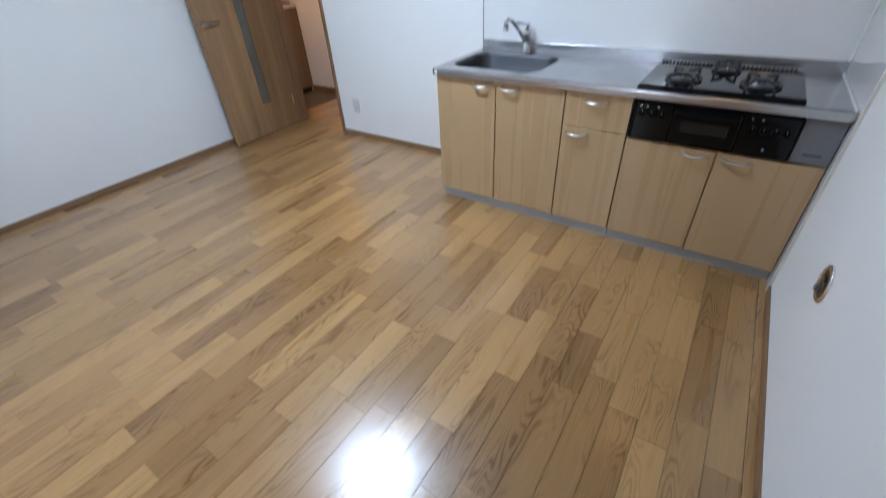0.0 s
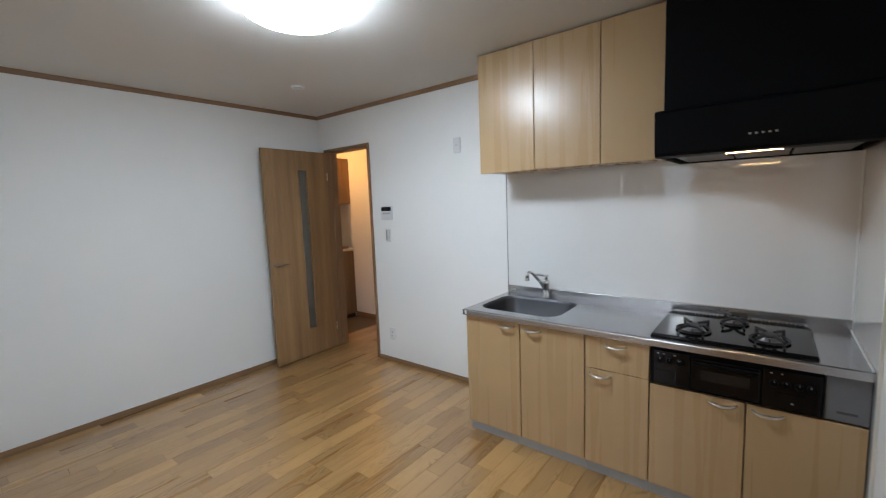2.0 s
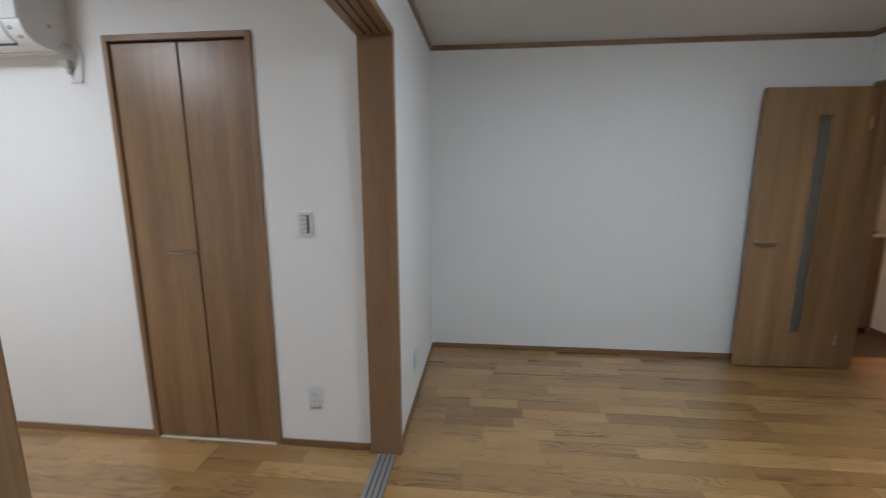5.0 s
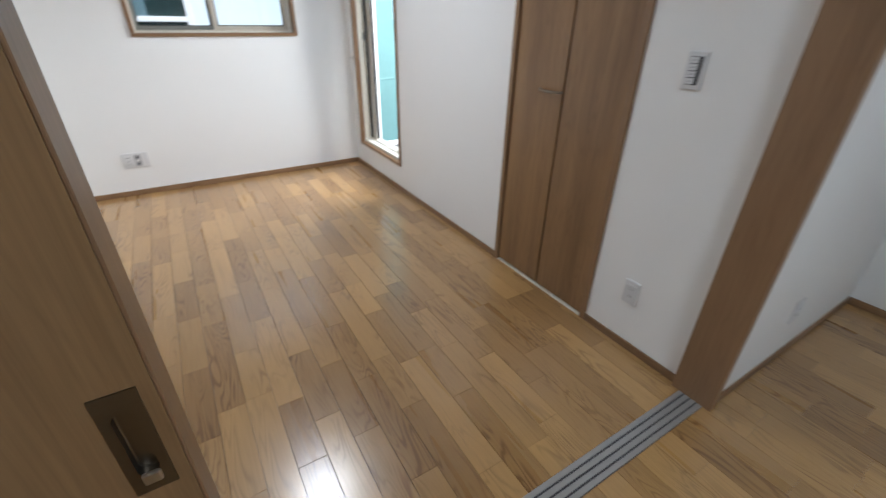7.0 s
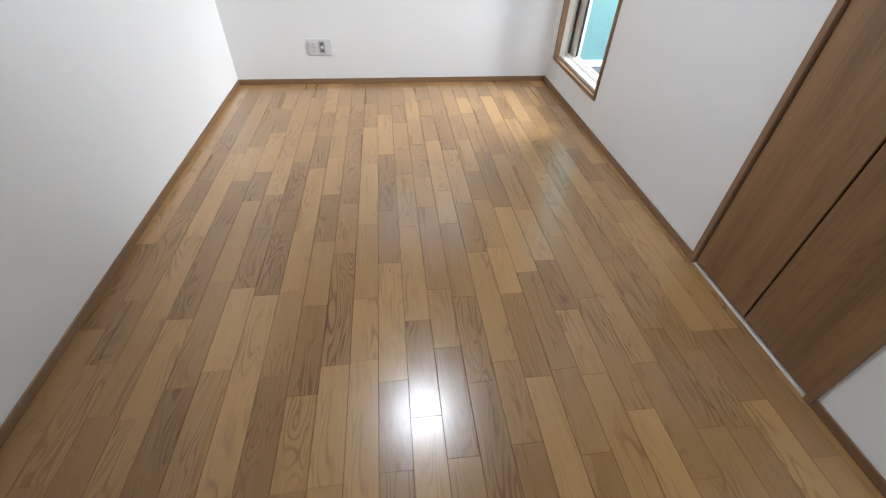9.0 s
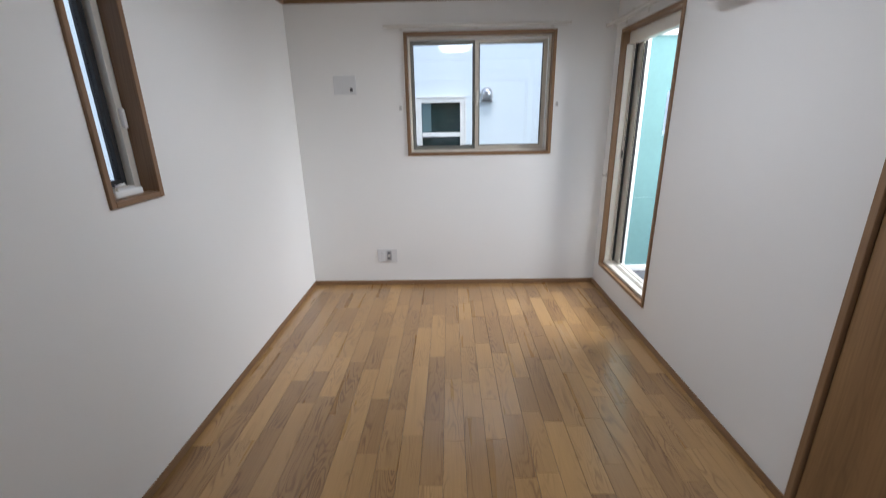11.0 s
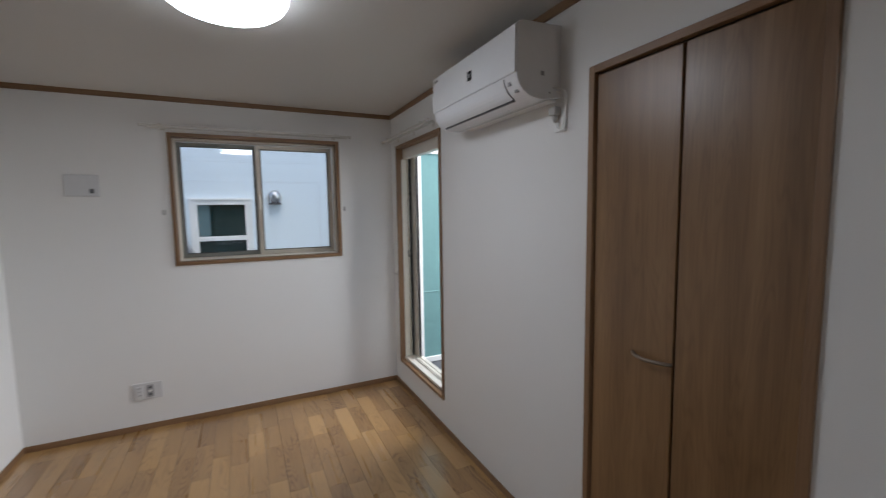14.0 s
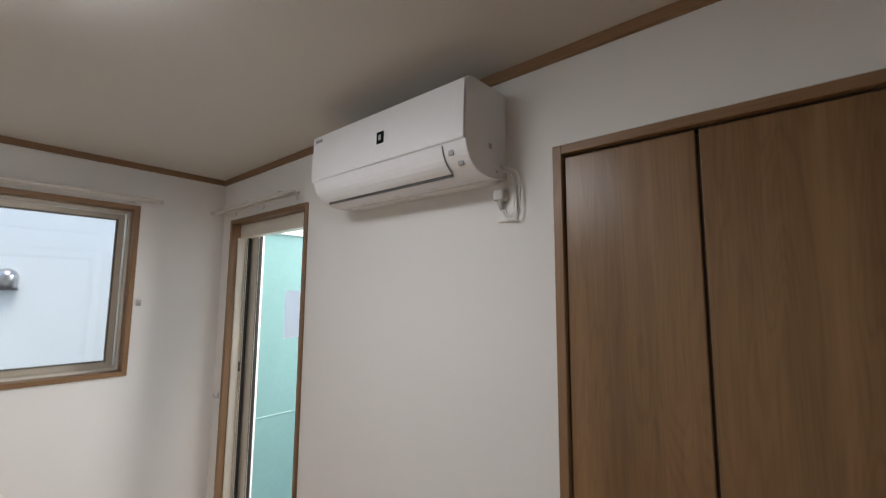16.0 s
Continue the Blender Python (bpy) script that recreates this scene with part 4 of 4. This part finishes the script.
def worktop():
    w = thing("worktop", (2.34, 0.43, 0.775), "brushed stainless steel worktop with pressed-in sink", "worktop")
    sx0, sx1, sy0, sy1, r = 2.12, 2.53, 0.792, 1.322, 0.095
    x0, x1 = 2.042, XE - 0.006

    def rounded(inset, rr):
        pts = []
        for cx, cy, a0 in ((sx1 - inset - rr, sy1 - inset - rr, 0), (sx0 + inset + rr, sy1 - inset - rr, 90), (sx0 + inset + rr, sy0 + inset + rr, 180), (sx1 - inset - rr, sy0 + inset + rr, 270)):
            for k in range(9):
                a = radians(a0 + k * 11.25)
                pts.append((cx + rr * math.cos(a), cy + rr * math.sin(a)))
        return pts

    bm = bmesh.new()
    rim = [bm.verts.new((*p, CT)) for p in rounded(0, r)]
    cx, cy = (sx0 + sx1) / 2, (sy0 + sy1) / 2
    border = []
    for v in rim:
        dx, dy = v.co.x - cx, v.co.y - cy
        k = min(((x1 - cx) if dx > 0 else (x0 - cx)) / dx if abs(dx) > 1e-6 else 9e9, ((KN - cy) if dy > 0 else (0.70 - cy)) / dy if abs(dy) > 1e-6 else 9e9)
        border.append(bm.verts.new((cx + dx * k, cy + dy * k, CT)))
    n = len(rim)
    for k in range(n):
        bm.faces.new((rim[k], rim[(k + 1) % n], border[(k + 1) % n], border[k]))
    corners = [(x1, KN), (x0, KN), (x0, 0.70), (x1, 0.70)]
    for q, (px, py) in enumerate(corners):
        k = q * 9 + 4
        for a, b in ((k - 1, k), (k, k + 1)):
            pa, pb = border[a], border[b]
            if (abs(pa.co.x - pb.co.x) > 1e-5) and (abs(pa.co.y - pb.co.y) > 1e-5):
                bm.faces.new((pa, pb, bm.verts.new((px, py, CT))))
    v = [bm.verts.new(p) for p in ((x0, KS, CT), (x1, KS, CT), (x1, 0.70, CT), (x0, 0.70, CT))]
    bm.faces.new(v)
    for f in bm.faces:
        if f.normal.z < 0:
            f.normal_flip()
    bm.normal_update()
    for f in bm.faces:
        if f.normal.z < 0:
            f.normal_flip()
    part("top", bm, STEEL, w)
    lip = [(2.042, CT - 0.001), (2.037, CT - 0.004), (2.035, CT - 0.010), (2.035, 0.776), (2.060, 0.776), (2.060, CT - 0.001)]
    part("front_lip", prism([(p[0], p[1]) for p in lip], "y", KS, KN + 0.006), STEEL, w, "rolled steel front edge")
    part("end_lip", brick((2.042, KN, 0.776), (XE - 0.006, KN + 0.006, CT - 0.0005), 0.002), STEEL, w)
    part("corner_tag", brick((2.0338, KN - 0.022, 0.784), (2.0352, KN - 0.006, 0.804)), WHITE, w)
    part("corner_cap", brick((2.0335, KN - 0.005, 0.778), (2.044, KN + 0.0075, 0.809), 0.001, 1), DARKGREY, w)
    part("upstand", brick((XE - 0.016, KS, CT - 0.01), (XE - 0.0045, KN, CT + 0.052), 0.004), STEEL, w, "steel upstand along the wall")
    part("side_bead", brick((2.045, KS, CT - 0.004), (XE - 0.016, KS + 0.007, CT + 0.006), 0.003), WHITE, w, "white sealant bead")
    part("maker_tag", brick((XE - 0.0172, KN - 0.06, CT + 0.018), (XE - 0.0158, KN - 0.02, CT + 0.030)), NICKEL, w)
    loops = [rounded(0, r), rounded(0.006, r), rounded(0.012, r - 0.004), rounded(0.020, r - 0.01), rounded(0.045, r - 0.02), rounded(0.12, 0.03)]
    depth = [0, -0.006, -0.02, -0.150, -0.172, -0.178]
    bm = bmesh.new()
    rows = [[bm.verts.new((*p, CT + d)) for p in lp] for lp, d in zip(loops, depth)]
    for a, b in zip(rows, rows[1:]):
        for k in range(n):
            bm.faces.new((a[(k + 1) % n], a[k], b[k], b[(k + 1) % n]))
    bm.faces.new(rows[-1])
    basin = part("sink_basin", bm, BASIN, w, "deep stainless sink basin", True)
    part("drain", lathe([(0.055, CT - 0.1785), (0.055, CT - 0.174), (0.035, CT - 0.172), (0.02, CT - 0.176)], (2.36, 1.057, 0), "z", 28), CHROME, basin)


worktop()


def faucet():
    f = thing("faucet", (2.565, 1.047, CT), "chrome single-lever kitchen faucet", "faucet")
    x, y = 2.565, 1.047
    part("body", lathe([(0.027, CT), (0.027, CT + 0.008), (0.021, CT + 0.014), (0.021, CT + 0.085), (0.024, CT + 0.092), (0.024, CT + 0.118), (0.018, CT + 0.128)], (x, y, 0), "z", 28), CHROME, f, smooth=True)
    pts = [(x - 0.01, y + 0.004, CT + 0.062), (x - 0.045, y + 0.024, CT + 0.120), (x - 0.085, y + 0.045, CT + 0.168), (x - 0.105, y + 0.055, CT + 0.188), (x - 0.125, y + 0.064, CT + 0.192), (x - 0.138, y + 0.070, CT + 0.180), (x - 0.140, y + 0.071, CT + 0.150)]
    sp = part("spout", tube(pts, [0.012, 0.012, 0.0115, 0.0115, 0.012, 0.014, 0.014], 14), CHROME, f, smooth=True)
    part("aerator", lathe([(0.0155, CT + 0.136), (0.0155, CT + 0.156), (0.012, CT + 0.160)], (x - 0.140, y + 0.071, 0), "z", 18), CHROME, sp)
    part("lever", tube([(x, y, CT + 0.125), (x + 0.004, y - 0.006, CT + 0.150), (x - 0.03, y + 0.01, CT + 0.160), (x - 0.075, y + 0.032, CT + 0.172), (x - 0.09, y + 0.04, CT + 0.172)], [0.013, 0.011, 0.008, 0.009, 0.007], 12), CHROME, f, smooth=True)


faucet()


def gas_hob():
    h = thing("gas_hob", (2.30, -0.03, CT), "black three-burner gas hob set in the worktop", "gas hob")
    y0, y1, x0, x1, z = -0.312, 0.288, 2.076, 2.515, CT + 0.016
    part("glass_top", brick((x0, y0, CT), (x1, y1, z), 0.005), GLOSSBLACK, h, "glossy black glass top")
    part("top_edge", brick((x0 - 0.004, y0 - 0.004, CT), (x1 + 0.004, y1 + 0.004, CT + 0.006), 0.002), BLACK, h)
    vent_strip = part("exhaust_strip", brick((x1 + 0.012, y0 + 0.01, CT), (x1 + 0.050, y1 + 0.005, CT + 0.024), 0.003), STEEL, h, "slotted steel exhaust strip")
    for k in range(34):
        yy = y0 + 0.026 + k * 0.0167
        part("exhaust_slot", brick((x1 + 0.0108, yy, CT + 0.006), (x1 + 0.030, yy + 0.009, CT + 0.0248)), RUBBER, vent_strip)

    def burner(x, y, r):
        b = part("burner", lathe([(r + 0.014, z), (r + 0.013, z + 0.004), (r + 0.006, z + 0.003), (r + 0.004, z + 0.012), (r, z + 0.020), (r * 0.9, z + 0.022)], (x, y, 0), "z", 32), BURNERMETAL, h, "burner with dark metal ring", True)
        part("burner_cap", lathe([(r * 0.92, z + 0.021), (r * 0.92, z + 0.026), (r * 0.8, z + 0.029), (r * 0.3, z + 0.029)], (x, y, 0), "z", 32), IRON, b, smooth=True)
        part("igniter", lathe([(0.003, z + 0.002), (0.003, z + 0.024), (0.002, z + 0.026)], (x - r - 0.012, y, 0), "z", 8), CHROME, b)
        R = r + 0.030
        ringpts = [(x + R * math.cos(a * math.tau / 32), y + R * math.sin(a * math.tau / 32), z + 0.007) for a in range(33)]
        grate = part("trivet", tube(ringpts, 0.0055, 8), IRON, h, "black cast iron trivet")
        for q in range(4):
            a = q * math.tau / 4 + math.pi / 4 + (0.32 if q % 2 else -0.32)
            c, s = math.cos(a), math.sin(a)
            finger = [(x + (R + 0.040) * c, y + (R + 0.040) * s, z + 0.002), (x + (R + 0.040) * c, y + (R + 0.040) * s, z + 0.026), (x + R * c * 0.9, y + R * s * 0.9, z + 0.030), (x + r * 0.95 * c, y + r * 0.95 * s, z + 0.030)]
            part("trivet_finger", tube(finger, 0.0075, 7), IRON, grate)

    burner(2.215, 0.131, 0.040)
    burner(2.215, -0.159, 0.040)
    burner(2.435, -0.019, 0.026)
    return h


def range_front():
    g = thing("fish_grill", (2.06, -0.04, 0.59), "black glass grill front below the hob", "grill")
    y0, y1, z0, z1 = -0.332, 0.285, 0.592, 0.771
    part("housing", brick((2.052, y0, z0), (2.40, y1, z1), 0.003), BLACK, g)
    part("control_panel", brick((2.046, 0.121, z0 + 0.004), (2.053, y1 - 0.016, z1 - 0.012), 0.002), GLOSSBLACK, g, "black control panel")
    part("control_panel", brick((2.046, y0 + 0.006, z0 + 0.004), (2.053, -0.142, z1 - 0.012), 0.002), GLOSSBLACK, g, "black control panel")
    d = part("grill_door", brick((2.040, -0.136, z0 + 0.012), (2.054, 0.115, z1 - 0.02), 0.004), GLOSSBLACK, g, "dark glass grill door")
    part("grill_window", brick((2.0385, -0.099, z0 + 0.062), (2.0405, 0.078, z0 + 0.112), 0.001, 1), plain("smoked_window", (0.012, 0.012, 0.013), 0.1), d)
    part("grill_handle", brick((2.024, -0.129, z1 - 0.048), (2.042, 0.108, z1 - 0.034), 0.004), BLACK, d)
    for y in (0.241, 0.201, 0.161, -0.179, -0.219, -0.259, -0.294):
        k = part("knob", lathe([(0.0145, 0.0), (0.0145, -0.008), (0.0125, -0.012), (0.004, -0.012)], (2.046, y, 0.715 - (0.012 if y < 0 else 0)), "x", 22), BLACK, g)
        part("knob_mark", brick((2.0330, y - 0.001, 0.719 - (0.012 if y < 0 else 0)), (2.0345, y + 0.001, 0.727 - (0.012 if y < 0 else 0))), GREY, k)
    for y in (0.251, 0.226, 0.181, -0.169, -0.204):
        part("indicator_dot", brick((2.0452, y - 0.004, 0.742), (2.0462, y + 0.004, 0.745)), NICKEL, g)
    for y in (0.221, -0.234):
        part("lower_flap", brick((2.0440, y - 0.045, z0 + 0.014), (2.0465, y + 0.045, z0 + 0.075), 0.001, 1), GLOSSBLACK, g)
    part("maker_mark", brick((2.0430, -0.243, z0 + 0.032), (2.0442, -0.235, z0 + 0.039)), GREY, g)


gas_hob()
range_front()


def wall_unit(label, fronts):
    c = thing("wall_cabinet", (2.46, (fronts[0][0] + fronts[-1][1]) / 2, 1.668), label, "cabinet", "kitchen wall cabinets")
    ya, yb = min(f[0] for f in fronts), max(f[1] for f in fronts)
    part("body", brick((2.318, ya + 0.001, 1.670), (XE, yb - 0.001, CEIL - 0.002)), MAPLE, c)
    for a, b in fronts:
        part("door", brick((2.282, a + 0.0022, 1.662), (2.300, b - 0.0022, CEIL - 0.008), 0.0012, 1), MAPLE, c)
    return c


wall_unit("pale wood wall cabinet with two plain doors", [(0.597, 0.985), (0.985, 1.372)])
wall_unit("pale wood wall cabinet with one plain door", [(0.282, 0.597)])


def range_hood():
    h = thing("range_hood", (2.30, -0.09, 1.645), "matt black range hood with lit underside", "range hood")
    yl, yr = -0.464, 0.274
    part("upper_body", brick((2.062, yl + 0.012, 1.845), (XE - 0.006, 0.250, CEIL - 0.003), 0.003), BLACK, h)
    prof = [(1.998, 1.840), (1.992, 1.832), (2.003, 1.664), (2.012, 1.650), (2.030, 1.646), (2.0605, 1.646), (2.0605, 1.846), (2.01, 1.846)]
    part("front_panel", prism(prof, "y", yl, yr, 0.003), BLACK, h, "black front panel")
    for a, b in ((yl + 0.004, yl + 0.016), (yr - 0.016, yr - 0.004)):
        part("side_cheek", brick((2.061, a, 1.648), (XE - 0.006, b, 1.844), 0.002, 1), BLACK, h)
    part("tray", brick((2.061, yl + 0.016, 1.690), (XE - 0.006, yr - 0.016, 1.844)), BLACK, h)
    part("rear_rail", brick((XE - 0.060, yl + 0.016, 1.648), (XE - 0.006, yr - 0.016, 1.690), 0.002, 1), BLACK, h)
    part("lamp_rail", brick((2.061, yl + 0.016, 1.650), (2.150, yr - 0.016, 1.690), 0.002, 1), BLACK, h)
    for k in range(3):
        a = yl + 0.05 + 0.215 * k
        part("filter_plate", brick((2.160, a, 1.652), (XE - 0.065, a + 0.205, 1.664), 0.003, 1), DARKGREY, h, "dark grease filter plate")
    part("lamp_cover", brick((2.088, -0.170, 1.6465), (2.102, 0.018, 1.6502), 0.001, 1), HOODGLOW, h, "glowing warm lamp strip")
    part("end_cap", brick((2.004, yl - 0.002, 1.66), (2.40, yl, 1.838)), WHITE, h)
    for k in range(5):
        part("button", brick((1.9955 - 0.003, -0.066 - 0.0205 * k - 0.0045, 1.706), (2.003, -0.066 - 0.0205 * k + 0.0045, 1.713), 0.001, 1), NICKEL, h, "small silver button")


range_hood()

# ---- entrance hall ----
lamp = thing("hall_downlight", (3.15, 4.40, CEIL), "small warm downlight in the hall ceiling", "downlight")
part("ring", lathe([(0.075, 0.001), (0.075, -0.006), (0.058, -0.007)], (3.15, 4.40, CEIL), "z", 32), WHITE, lamp)
part("bulb", lathe([(0.056, -0.004), (0.05, -0.011), (0.01, -0.014)], (3.15, 4.40, CEIL), "z", 32), HALLGLOW, lamp, smooth=True)
setting("entrance_floor", brick((XE + 0.12, 3.712, -0.3), (HX, HY, -0.075)), TILE)
setting("entrance_step", brick((XE + 0.12, 3.690, -0.3), (HX, 3.711, 0.001), 0.002, 1), TRIM)
shoe = thing("shoe_cabinet", (3.25, 4.62, -0.075), "brown wood shoe cabinet with counter and top box", "shoe cabinet")
sx0, sx1 = 2.78, HX - 0.002
low = part("lower_box", brick((sx0, 4.46, -0.02), (sx1, HY, 0.872)), CLOSETWOOD, shoe)
for a, b in ((sx0, (sx0 + sx1) / 2), ((sx0 + sx1) / 2, sx1)):
    part("door", brick((a + 0.002, 4.444, 0.0), (b - 0.002, 4.46, 0.866), 0.002, 1), CLOSETWOOD, low)
part("plinth", brick((sx0, 4.48, -0.075), (sx1, HY, -0.02)), GAP, shoe)
part("counter", brick((sx0, 4.435, 0.872), (sx1, HY, 0.90), 0.003), ALU_PALE, shoe, "pale counter top")
up = part("upper_box", brick((sx0, 4.46, 1.523), (sx1, HY, 2.13)), CLOSETWOOD, shoe)
for a, b in ((sx0, (sx0 + sx1) / 2), ((sx0 + sx1) / 2, sx1)):
    part("door", brick((a + 0.002, 4.444, 1.52), (b - 0.002, 4.46, 2.128), 0.002, 1), CLOSETWOOD, up)
tray = thing("small_tray", (3.60, 4.55, 0.90), "small reddish tray on the shoe cabinet counter", "tray")
part("tray", brick((3.50, 4.48, 0.90), (3.66, 4.60, 0.925), 0.006), plain("red_brown_tray", (0.25, 0.06, 0.04), 0.5), tray)

# ---- floors: boards one by one, laid along x ----
STRIP, PHASE = 0.1038, 0.704
BOARDS = {}


def board_mesh(length, width):
    key = (round(length, 3), round(width, 3))
    if key not in BOARDS:
        bm = bmesh.new()
        a, b, c, h = key[0] / 2 - 0.0002, key[1] / 2 - 0.0006, 0.0011, 0.010
        lower = [bm.verts.new((x * a, y * b, -h)) for x, y in ((-1, -1), (1, -1), (1, 1), (-1, 1))]
        mid = [bm.verts.new((x * a, y * b, -c)) for x, y in ((-1, -1), (1, -1), (1, 1), (-1, 1))]
        top = [bm.verts.new((x * (a - 0.0003), y * (b - 0.0005), 0)) for x, y in ((-1, -1), (1, -1), (1, 1), (-1, 1))]
        for p, q in ((lower, mid), (mid, top)):
            for k in range(4):
                bm.faces.new((p[k], p[(k + 1) % 4], q[(k + 1) % 4], q[k]))
        bm.faces.new(top)
        BOARDS[key] = mesh_of("plank", bm, PLANK)
    return BOARDS[key]


def lay(name, x0, x1, y0, y1, seed, lengths):
    rnd = random.Random(seed)
    base = setting(name, brick((x0, y0, -0.14), (x1, y1, -0.006)), GAP)
    k0 = math.floor((y0 - PHASE) / STRIP)
    k1 = math.ceil((y1 - PHASE) / STRIP)
    for k in range(k0, k1):
        ya, yb = max(PHASE + k * STRIP, y0), min(PHASE + (k + 1) * STRIP, y1)
        if yb - ya < 0.006:
            continue
        x = x0 - rnd.uniform(0.0, 0.35)
        while x < x1 - 0.02:
            n = rnd.choice(lengths)
            if x + n - x0 < 0.07:
                n = x0 + 0.15 - x
            if x1 - x - n < 0.07:
                n = x1 - x
            a, b = max(x, x0), min(x + n, x1)
            x += n
            if b - a < 0.02:
                continue
            ob = new("plank", board_mesh(b - a, yb - ya))
            ob.parent = base
            ob.location = ((a + b) / 2, (ya + yb) / 2, rnd.uniform(-0.0002, 0.0002))


lay("floor_bedroom", BX, -0.5415, BS, BN, 3, (0.303, 0.404, 0.404, 0.505, 0.606))
lay("floor_kitchen", -0.4425, XE, AS, AN, 5, (0.303, 0.404, 0.404, 0.505, 0.606))
lay("floor_hall", XE, HX, 2.3, 3.69, 7, (0.404, 0.505, 0.606))
